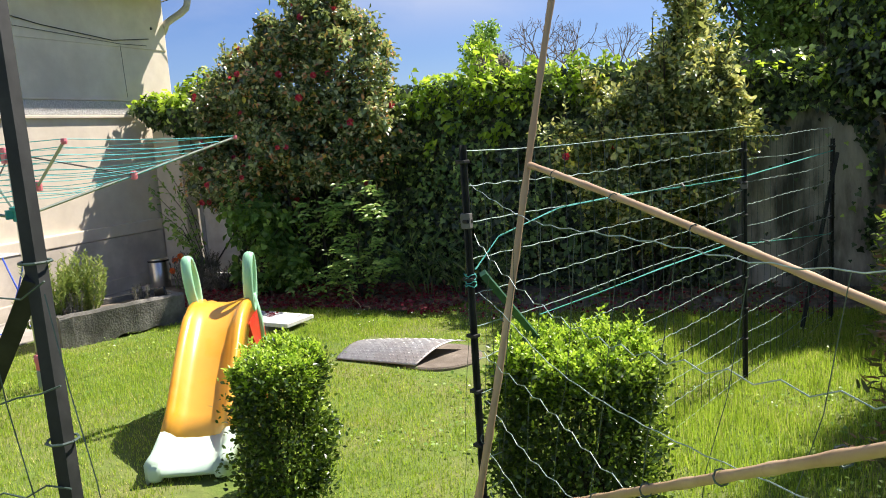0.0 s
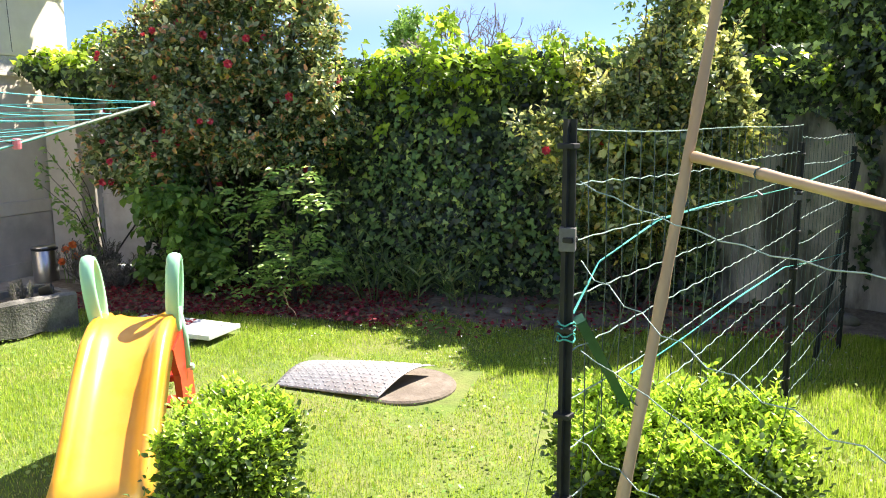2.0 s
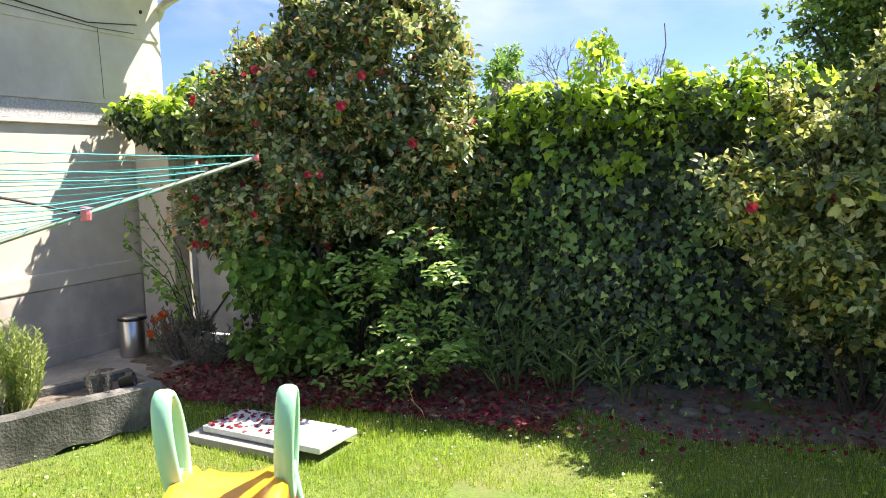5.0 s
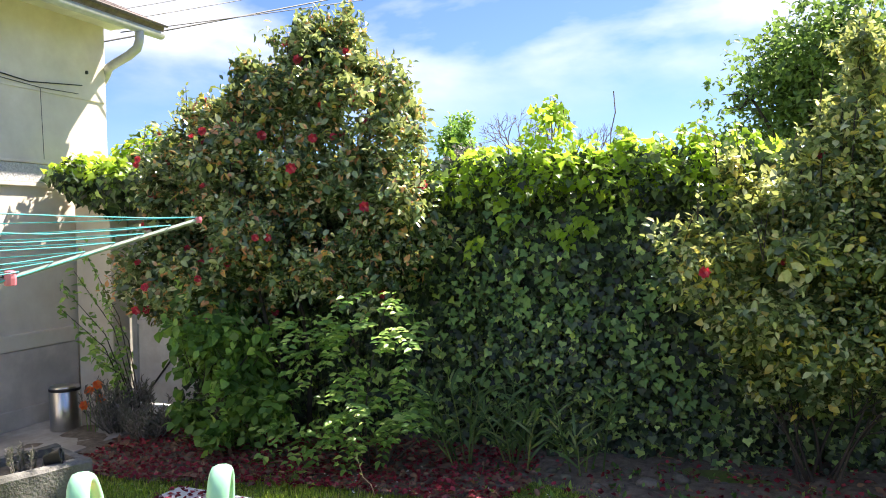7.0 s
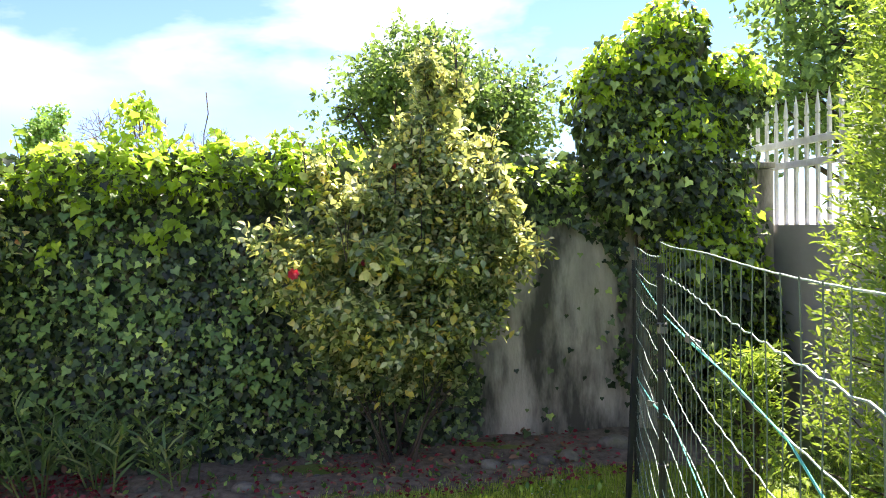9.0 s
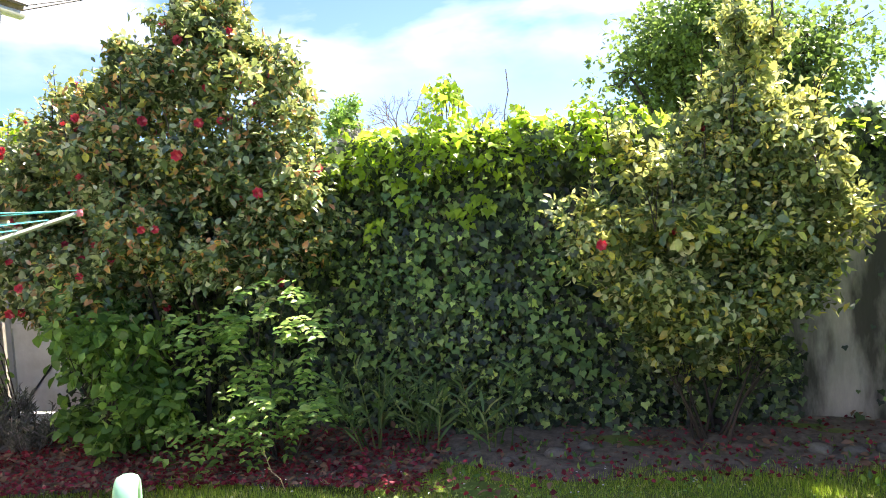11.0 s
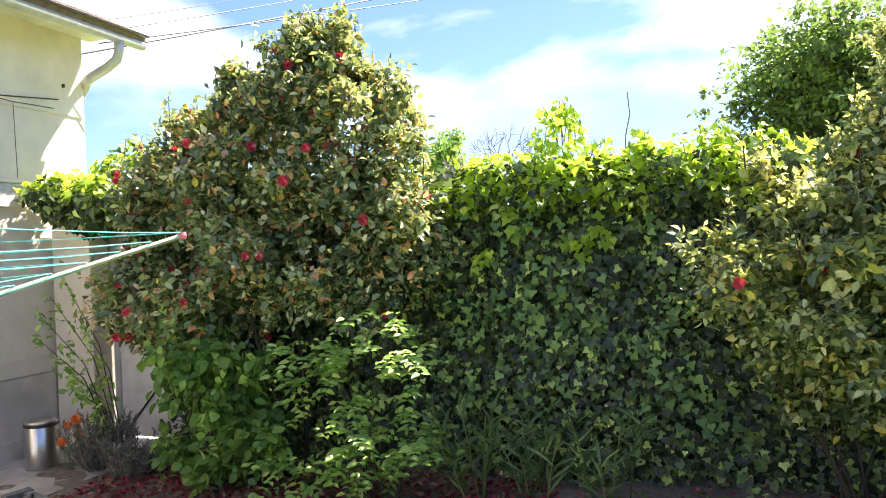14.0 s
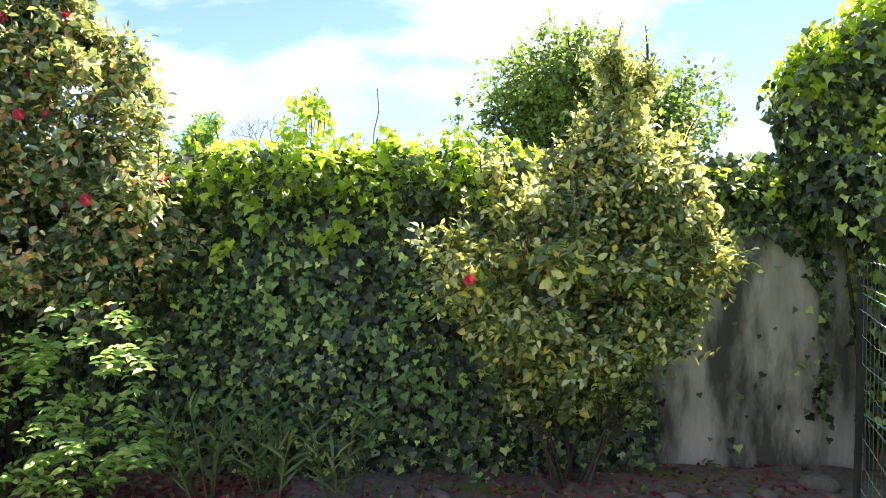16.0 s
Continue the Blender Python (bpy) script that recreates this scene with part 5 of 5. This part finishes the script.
box(bm, -0.017, -0.018, 1.1, 0.017, 0.008, 1.14, 0.003)
part("tape_wrap", bm, M_TAPE, p2)
p3 = fence_post(C, 1.3, 0, "end post of the wire fence propped by a slanting dark brace", ((0.03, 0.02, 1.2), (-0.2, -0.35, 0.0), M_POSTGREEN))


def wavy(a, b, sag, wave, steps, phase):
    a, b = Vector(a), Vector(b)
    pts = []
    for i in range(steps + 1):
        t = i / steps
        p = a.lerp(b, t)
        p.z += -sag * 4 * t * (1 - t) + wave * math.sin(i * math.pi + phase) * 0.5 + wave * 0.7 * math.sin(t * 9 + phase)
        p.x += 0.5 * wave * math.sin(t * 13 + 2 * phase)
        pts.append(p)
    return pts


def wire_panel(label, a, b, top, rows, columns, sag, wave, thick, mat_h, mat_v, slant=0.0, low=0.04, uneven=0.0):
    s = root("wire_fence", a.x, a.y, 0, label, "wire fence", "wire fence runs")
    d = b - a
    g = np.random.default_rng(int(abs(a.x * 100) + abs(b.y * 100)))
    zs = [low + (top - low) * i / (rows - 1) for i in range(rows)]
    drop = [sag * (0.5 + g.random()) for _ in zs]
    for i, z in enumerate(zs):
        steps = max(10, int(d.length / 0.055))
        rod("wire", wavy((0, 0, z), (d.x, d.y, z + uneven * (g.random() - 0.5)), drop[i], wave, steps, i * 1.3), thick, mat_h, s, 5)
    for k in range(columns + 1):
        t = k / columns
        f = d * t
        base = 4 * t * (1 - t)
        pts = []
        for i, z in enumerate(zs):
            pts.append((f.x + slant * (z - top) * d.x + 0.3 * wave * math.sin(i * 2 + k), f.y + slant * (z - top) * d.y, z - drop[i] * base))
        rod("upright_wire", pts, thick * 0.8, mat_v, s, 4)
    return s


wire_panel("upright green wire mesh fence between metal posts", A, B, 1.44, 13, 24, 0.012, 0.006, 0.0017, M_WIRE, M_DARKWIRE)
wire_panel("upright green wire mesh fence between metal posts", B, C, 1.38, 12, 16, 0.012, 0.006, 0.0017, M_WIRE, M_DARKWIRE)
D_END = Vector((0.2, 0.85, 0))
wire_panel("slack buckled green wire mesh tied to bamboo canes", A + Vector((0.03, -0.02, 0)), D_END, 1.33, 8, 9, 0.1, 0.016, 0.0012, M_WIRE, M_DARKWIRE, 0.16, 0.1, 0.1)


def cane(a, b, r, label, nodes=9):
    a, b = Vector(a), Vector(b)
    s = root("bamboo_cane", a.x, a.y, a.z, label, "bamboo cane", "bamboo canes")
    pts, radii = [], []
    side = Vector((0.01, 0.008, 0))
    for i in range(nodes * 4 + 1):
        t = i / (nodes * 4)
        pts.append((b - a) * t + side * math.sin(t * 5))
        radii.append(r * (1.18 if i % 4 == 0 else 1.0) * (1 - 0.25 * t))
    rod("stem", pts, radii, M_BAMBOO, s, 10)
    for i in range(1, nodes, 2):
        c = (b - a) * (i / nodes)
        rod("wire_tie", [c + Vector((r * 1.15 * math.cos(q), r * 0.5 * math.sin(q), r * 1.15 * math.sin(q))) for q in np.linspace(0, 6.28, 9)], 0.0016, M_DARKWIRE, s, 4)
    return s


cane((-0.925, 1.95, 0.0), (-0.59, 2.33, 2.05), 0.0125, "leaning weathered bamboo cane holding the slack mesh", 11)
cane((-0.69, 2.195, 1.388), (0.37, 1.02, 1.147), 0.0095, "bamboo cane lying along the top of the slack mesh", 10)
cane((-0.42, 1.55, 0.66), (0.2, 0.67, 1.257), 0.0095, "bamboo cane lying across the slack mesh", 9)


def loose_cord(name, pts, r, mat, label):
    s = root(name, *pts[0], label=label, category="cord")
    o = Vector(pts[0])
    rod("strand", [Vector(p) - o for p in pts], r, mat, s, 5)
    rod("strand", [Vector(p) - o + Vector((0.002, 0.002, 0.004 * math.sin(i * 2))) for i, p in enumerate(pts)], r * 0.8, mat, s, 5)
    return s


loose_cord("cord", [(-0.92, 2.27, 1.05), (-0.88, 2.4, 1.14), (-0.76, 2.75, 1.2), (-0.6, 3.21, 1.2), (-0.44, 3.66, 1.18), (-0.18, 4.4, 1.17), (0.33, 5.86, 1.22)], 0.002, M_CORD, "teal cord strung along the wire fence")
loose_cord("cord", [(-0.81, 2.6, 0.82), (-0.68, 2.96, 0.82), (-0.49, 3.52, 0.83), (-0.25, 4.19, 0.83), (-0.09, 4.7, 0.76), (0.32, 5.86, 0.64)], 0.002, M_CORD, "teal cord strung low along the wire fence")
for tx, ty, tz, turn in ((-0.42, 3.7, 1.185, 20), (-0.08, 4.72, 0.76, 70)):
    bm = bmesh.new()
    box(bm, -0.004, -0.028, -0.01, 0.004, 0.028, 0.01, 0.002, pose(0, 0, 0, 15, 0, turn))
    tg = part("tag", bm, M_TAPE)
    tg.matrix_world = pose(tx, ty, tz)
    tagged(tg, "pale plastic tag tied on the fence cord", "tag", "tags on the cord")

# post by the gap in the fence, with the mesh on its far side
lp = root("fence_post", -1.16, 0.88, 0, "leaning black fence post with slanting brace beside a gap", "fence post", "posts of the wire fence")
bm = bmesh.new()
tube(bm, [(0, 0, -0.05), (-0.27, 0.19, 1.95)], 0.021, 4)
part("post", bm, M_POSTGREEN, lp)
rod("strut", [(-0.18, 0.12, 1.27), (-0.62, 0.14, 0.72), (-0.95, 0.16, 0.3)], 0.026, M_POSTGREEN, lp, 4)
for z in (0.55, 0.95, 1.3):
    rod("wire_tie", [(-0.138 * z + 0.03 * math.cos(q), 0.097 * z + 0.03 * math.sin(q), z) for q in np.linspace(0, 6.28, 10)], 0.003, M_DARKWIRE, lp, 5)
wire_panel("old slack dark wire mesh beside the leaning post", Vector((-1.25, 0.95, 0)), Vector((-2.6, 0.75, 0)), 1.25, 7, 9, 0.1, 0.02, 0.002, M_DARKWIRE, M_DARKWIRE, 0.1, 0.15, 0.12)


# ---- rotary clothes line ----
def make_rotary():
    x, y = -4.43, 3.26
    s = root("rotary_clothes_line", x, y, 0, "open rotary clothes line with teal lines on a metal pole", "clothes line")
    bm = bmesh.new()
    lathe(bm, [(0.034, -0.1), (0.034, 0.14), (0.03, 0.15)], 16)
    part("ground_socket", bm, M_ARM, s, "", True)
    bm = bmesh.new()
    lathe(bm, [(0.028, 0.15), (0.034, 0.155), (0.034, 0.2), (0.038, 0.205), (0.038, 0.25), (0.028, 0.255)], 16)
    part("collar", bm, M_PINK, s, "faded red clamp collar", True)
    rod("pole", [(0, 0, 0.12), (0, 0, 1.6)], 0.0215, M_GALV, s, 14)
    for z, name in ((1.18, "lower_hub"), (1.55, "upper_hub")):
        bm = bmesh.new()
        lathe(bm, [(0.024, z - 0.05), (0.036, z - 0.045), (0.036, z + 0.02), (0.05, z + 0.025), (0.05, z + 0.045), (0.026, z + 0.05)], 14)
        for k in range(4):
            box(bm, -0.016, 0.02, z - 0.03, 0.016, 0.075, z + 0.03, 0.004, pose(0, 0, 0, 0, 0, -27.5 + 90 * k))
        part(name, bm, M_TEAL, s, "teal plastic hub")
    tips = []
    for k in range(4):
        a = radians(62.5 + 90 * k)
        u = Vector((math.cos(a), math.sin(a), 0))
        hub, tip = Vector((0, 0, 1.17)) + u * 0.06, Vector((0, 0, 1.585)) + u * 1.5
        tips.append((hub, tip))
        mid = hub.lerp(tip, 0.47)
        arm = rod("arm", [hub, tip], 0.0095, M_ARM, s, 4, "grey-green square arm")
        rod("stay", [Vector((0, 0, 1.55)) + u * 0.05, mid], 0.006, M_BLACKPLASTIC, s, 6)
        bm = bmesh.new()
        lathe(bm, [(0.012, -0.03), (0.022, -0.026), (0.024, 0.0), (0.02, 0.026), (0.01, 0.03)], 10, Matrix.Translation(mid))
        part("knob", bm, M_PINK, s, "faded red joint")
        bm = bmesh.new()
        lathe(bm, [(0.013, -0.014), (0.016, 0.0), (0.013, 0.014)], 10, Matrix.Translation(tip))
        part("tip_cap", bm, M_PINK, s)
    for k in range(4):
        (h0, t0), (h1, t1) = tips[k], tips[(k + 1) % 4]
        for i in range(10):
            f = 0.24 + 0.755 * i / 9
            a, b = h0.lerp(t0, f) + Vector((0, 0, 0.014)), h1.lerp(t1, f) + Vector((0, 0, 0.014))
            mid = (a + b) / 2 - Vector((0, 0, 0.012 + 0.01 * (i % 3)))
            rod("line", [a, a.lerp(mid, 0.5) - Vector((0, 0, 0.004)), mid, mid.lerp(b, 0.5) - Vector((0, 0, 0.004)), b], 0.0022, M_LINE, s, 5)
    h0, t0 = tips[0]
    rod("cord", [h0.lerp(t0, 0.2), h0.lerp(t0, 0.5) + Vector((0.012, 0, 0)), t0], 0.003, M_LINE, s, 5)
    rod("pull_cord", [(0.05, 0.03, 1.12), (0.06, 0.03, 0.3)], 0.0025, M_TAPE, s, 5)
    block("pull_handle", 0.03, 0.01, 0.27, 0.09, 0.05, 0.3, M_RED, s, 0.006, "small red pull handle")
    block("line_tensioner", -0.01, -0.06, 1.5, 0.03, -0.03, 1.6, M_PINK, s, 0.006)


make_rotary()


# ---- stone trough and its plants ----
def make_trough():
    s = root("stone_trough", -5.22, 4.05, 0, "old grey stone trough planter with a chipped lower edge", "planter", turn=-19.9)
    bm = bmesh.new()
    L, W, H, T = 1.06, 0.46, 0.27, 0.06
    n = 22
    rows = []
    for i in range(n + 1):
        y = L * i / n
        lift = max(0.0, 0.05 * math.sin(6.5 * (y - 0.4)) + 0.02 * math.sin(17 * y)) if y > 0.42 else 0.004 * math.sin(20 * y)
        j = 0.008 * noise.noise(Vector((y * 9, 0.3, 1.7)))
        rows.append([bm.verts.new(q) for q in ((0.0 + j, y, lift - 0.02), (0.006 + j, y, H - 0.02 + j), (-0.014, y, H + j), (-T, y, H + j), (-T - 0.01, y, H - 0.09), (-W + T, y, H - 0.09), (-W + T, y, H), (-W, y, H - j), (-W, y, -0.02))])
    for a, b in zip(rows, rows[1:]):
        for k in range(9):
            bm.faces.new((a[k], b[k], b[(k + 1) % 9], a[(k + 1) % 9]))
    bm.faces.new(rows[0])
    bm.faces.new(rows[-1][::-1])
    bmesh.ops.recalc_face_normals(bm, faces=bm.faces)
    part("trough", bm, M_STONE, s)
    for y in (0.0, L - T):
        block("end_wall", -W + 0.004, y + 0.003, -0.02, -0.004, y + T - 0.003, H - 0.004, M_STONE, s, 0.01)
    block("soil", -W + T + 0.004, T, H - 0.085, -T - 0.014, L - T, H - 0.045, M_BED, s, 0.0)
    return s


make_trough()


def spiky(name, x, y, z, stems, height, spread, mat, size, label, per=46):
    s = root(name, x, y, z, label, "plant")
    p, w = [], []
    bm = bmesh.new()
    for k in range(stems):
        a = rng.uniform(0, 2 * math.pi)
        top = np.array([math.cos(a) * spread * rng.uniform(0.1, 1), math.sin(a) * spread * rng.uniform(0.1, 1), height * rng.uniform(0.55, 1.0)])
        base = np.array([top[0] * 0.25, top[1] * 0.25, -0.03])
        bend = np.array([top[0] * 0.2, top[1] * 0.2, 0])
        tube(bm, [base, base + (top - base) * 0.4 + bend, top], [0.006, 0.004, 0.002], 5)
        for t in np.linspace(0.22, 1.0, per):
            q = base + (top - base) * t + bend * math.sin(math.pi * t)
            b = rng.uniform(0, 2 * math.pi)
            p.append(q)
            w.append(np.array([math.cos(b), math.sin(b), 0.9]))
    part("stem", bm, mat, s)
    p, w = np.array(p), np.array(w)
    leaves("crown", p, w, rng.normal(size=p.shape), size * rng.uniform(0.7, 1.2, len(p)), 0.2, mat, s, SPEARLEAF)
    return s


spiky("rosemary", -5.33, 4.42, 0.2, 50, 0.56, 0.23, F_ROSEMARY, 0.04, "upright sunlit rosemary bush growing in the stone trough", 60)
spiky("rosemary", -5.45, 4.17, 0.2, 42, 0.5, 0.21, F_ROSEMARY, 0.04, "upright sunlit rosemary bush growing in the stone trough", 54)
spiky("lavender", -5.3, 4.26, 0.2, 20, 0.26, 0.14, F_LAVENDER, 0.025, "grey woody lavender growing in the stone trough", 30)
spiky("rosemary", -5.62, 4.1, 0.18, 12, 0.26, 0.12, F_ROSEMARY, 0.028, "low rosemary at the end of the stone trough", 34)
spiky("lavender", -5.12, 4.82, 0.2, 18, 0.2, 0.14, F_LAVENDER, 0.025, "grey woody lavender growing in the stone trough", 30)
spiky("grey_herb", -5.85, 6.32, 0.0, 60, 0.42, 0.3, F_LAVENDER, 0.042, "straggly grey-green herb clump beside the bin", 40)
spiky("grey_herb", -5.5, 6.2, 0.0, 40, 0.32, 0.26, F_LAVENDER, 0.042, "straggly grey-green herb clump by the gate", 34)


def poppies():
    s = root("poppy", -6.05, 6.22, 0.0, "orange poppies on thin stems beside the bin", "flower")
    for dx, dy, z in ((0.0, 0.0, 0.33), (0.05, 0.06, 0.26), (-0.03, -0.02, 0.22), (0.08, 0.0, 0.38)):
        rod("stem", [(dx * 0.5, dy * 0.5, -0.02), (dx, dy, z)], 0.003, F_BROAD, s, 5)
        f = place("flower", POPPY, None, s)
        f.matrix_local = pose(dx, dy, z, 50, 0, 20 + 300 * dx)


POPPY = flower_mesh(0.085)
POPPY.materials.append(F_ORANGE)
poppies()


def make_bin():
    s = root("pedal_bin", -6.32, 6.24, 0.02, "small brushed steel pedal bin with a black rim against the house", "bin")
    bm = bmesh.new()
    lathe(bm, [(0.108, 0.0), (0.112, 0.012), (0.112, 0.3), (0.11, 0.302)], 32)
    part("body", bm, M_STEEL, s, "", True)
    bm = bmesh.new()
    lathe(bm, [(0.114, 0.303), (0.116, 0.318), (0.112, 0.322)], 32)
    part("rim", bm, M_BLACKPLASTIC, s, "black plastic rim")
    bm = bmesh.new()
    lathe(bm, [(0.112, 0.323), (0.104, 0.338), (0.07, 0.346), (0.01, 0.348)], 32)
    part("lid", bm, M_STEEL, s, "", True)


make_bin()


def make_airer():
    s = root("clothes_airer", -6.45, 4.0, 0.02, "folding clothes airer with blue crossed legs and white rails", "airer")
    for yy in (-0.55, 0.62):
        rod("leg", [(-0.18, yy, 0.0), (0.02, yy, 0.34), (0.18, yy, 0.66)], 0.008, M_BLUE, s, 8, "blue tube leg")
        rod("leg", [(0.2, yy, 0.0), (0.0, yy, 0.34), (-0.16, yy, 0.66)], 0.008, M_BLUE, s, 8, "blue tube leg")
    for k in range(7):
        rod("rail", [(-0.18 + 0.06 * k, -0.56, 0.67), (-0.18 + 0.06 * k, 0.63, 0.67)], 0.004, M_WHITEPAINT, s, 6)
    rod("bottom_rail", [(0.2, -0.55, 0.004), (0.2, 0.62, 0.004)], 0.007, M_BLUE, s, 8)


make_airer()


# ---- shrubs by the east wall ----
def conifer(x, y, h, r, n, label, name="conifer", mat=F_YEW):
    s = root(name, x, y, 0, label, "conifer")
    bm = bmesh.new()
    tube(bm, [(0, 0, -0.05), (0.02, 0, h * 0.5), (0, 0, h * 0.95)], [0.05, 0.035, 0.008], 8)
    p, w = [], []
    for k in range(n):
        t = rng.random() ** 0.8
        a = rng.uniform(0, 2 * math.pi)
        rad = r * (1 - 0.75 * t) * rng.uniform(0.45, 1.05)
        c = np.array([math.cos(a) * rad, math.sin(a) * rad, 0.08 + t * (h - 0.1)])
        d = np.array([math.cos(a), math.sin(a), 0.5])
        for i in range(7):
            p.append(c + d * 0.02 * i + rng.normal(size=3) * 0.012)
            w.append(d + rng.normal(size=3) * 0.8)
    for k in range(16):
        t = rng.random() * 0.8
        a = rng.uniform(0, 2 * math.pi)
        limbs(bm, (0, 0, t * h), [(math.cos(a) * r * (1 - 0.7 * t), math.sin(a) * r * (1 - 0.7 * t), t * h + 0.12)], 0.012, 0.1, 5, 3)
    part("trunk", bm, M_BARK, s)
    p, w = np.array(p), np.array(w)
    leaves("crown", p, w, rng.normal(size=p.shape) + np.array([0, 0, 0.6]), 0.05 * rng.uniform(0.6, 1.2, len(p)), 0.28, mat, s, SPEARLEAF)


conifer(0.74, 5.4, 0.84, 0.14, 260, "low bushy evergreen with bright yellow-green tips behind the fence", "evergreen_bush")
conifer(0.64, 3.1, 2.3, 0.27, 1100, "browned upright evergreen shrub beyond the wire fence", mat=F_BRONZE)
# Three evergreens added out of view to cast shade on the lawn's right.
conifer(1.3, 4.6, 3.6, 0.62, 2300, "dark columnar evergreen by the boundary wall, added unseen to shade the lawn")
conifer(1.25, 3.6, 3.2, 0.58, 1900, "dark columnar evergreen by the boundary wall, added unseen to shade the lawn")
conifer(1.55, 5.25, 3.0, 0.45, 1500, "dark columnar evergreen by the boundary wall, added unseen to shade the lawn")


# ---- overhead cables ----
def cable(a, b, sag, r):
    a, b = Vector(a), Vector(b)
    s = root("overhead_cable", a.x, a.y, a.z, "thin black overhead cable crossing above the house", "cable", "overhead cables")
    pts = []
    for i in range(17):
        t = i / 16
        p = (b - a) * t
        p.z -= sag * 4 * t * (1 - t)
        pts.append(p)
    rod("strand", pts, r, M_CABLE, s, 6)


for ca, cb, r in (((-6.92, 7.3, 3.31), (-5.93, 11.0, 4.73), 0.009), ((-6.89, 7.3, 3.48), (-7.1, 11.0, 4.89), 0.006), ((-6.89, 7.3, 3.58), (-8.09, 11.0, 5.03), 0.005), ((-6.6, 7.25, 3.36), (-5.29, 11.0, 4.64), 0.006)):
    cable(ca, Vector(ca).lerp(Vector(cb), 1.6), 0.02, r)


# ---- small things ----
def make_pot():
    s = root("flowerpot", -5.03, 4.88, 0.285, "small black plastic pot lying in the trough", "pot", turn=40)
    bm = bmesh.new()
    lathe(bm, [(0.03, 0.0), (0.042, 0.08), (0.046, 0.08), (0.046, 0.092), (0.04, 0.092), (0.036, 0.08), (0.026, 0.01)], 20, pose(0, 0, 0, 0, 78, 0))
    part("pot", bm, M_BLACKPLASTIC, s, "", True)
    bm = bmesh.new()
    tube(bm, [(0.09, 0.044 * math.cos(a), 0.044 * math.sin(a)) for a in [2 * math.pi * k / 18 for k in range(18)]], 0.003, 6, True)
    part("rim", bm, M_TAPE, s, "pale worn rim")


make_pot()


def dry_stem(x, y):
    s = root("dry_stem", x, y, 0.0, "pale bent dry plant stem standing in the grass", "plant stem")
    rod("stem", [(0.08, 0.0, -0.01), (0.05, 0, 0.07), (0.0, 0, 0.11), (-0.02, 0, 0.17), (-0.035, 0, 0.22)], [0.003, 0.003, 0.003, 0.0025, 0.0015], M_BAMBOO, s, 5)
    p = np.array([(-0.02, 0, 0.17), (-0.03, 0, 0.2), (0.0, 0, 0.12), (-0.035, 0, 0.215)])
    stuff_leaf = leaves("foliage", p, np.array([(0.5, 0, 0.8), (-0.6, 0, 0.7), (-0.8, 0.2, 0.3), (0, 0, 1.0)]), np.tile([0, -1.0, 0.3], (4, 1)), 0.035, 0.3, F_ROSEMARY, s, SPEARLEAF)
    tagged(stuff_leaf, kind="stuff")


dry_stem(-3.45, 5.62)


def climbing_spray():
    s = root("climbing_spray", -5.7, 6.4, 0.0, "loose leafy sprays reaching across the gate pier", "shrub")
    p, w = [], []
    for tip in ((-0.5, -0.15, 1.25), (-0.62, -0.2, 0.98), (-0.35, -0.2, 1.42), (-0.45, -0.1, 0.72), (-0.15, -0.25, 1.1), (-0.3, -0.2, 0.6), (-0.7, -0.1, 1.15)):
        tip = np.array(tip)
        mid = tip * 0.55 + np.array([0.08, 0, 0.12])
        rod("branch", [(0, 0, -0.03), mid, tip], [0.006, 0.004, 0.002], M_BARK, s, 5)
        for t in np.linspace(0.3, 1.0, 17):
            q = (1 - t) ** 2 * np.zeros(3) + 2 * t * (1 - t) * (mid * 1.1) + t * t * tip
            for _ in range(2):
                p.append(q + rng.normal(size=3) * 0.02)
                w.append(rng.normal(size=3) + np.array([-0.3, -0.4, -0.2]))
    p, w = np.array(p), np.array(w)
    leaves("crown", p, w, rng.normal(size=p.shape) * 0.5 + np.array([0, -0.5, 0.8]), 0.07 * rng.uniform(0.6, 1.2, len(p)), 0.5, F_BRIGHT, s)


climbing_spray()
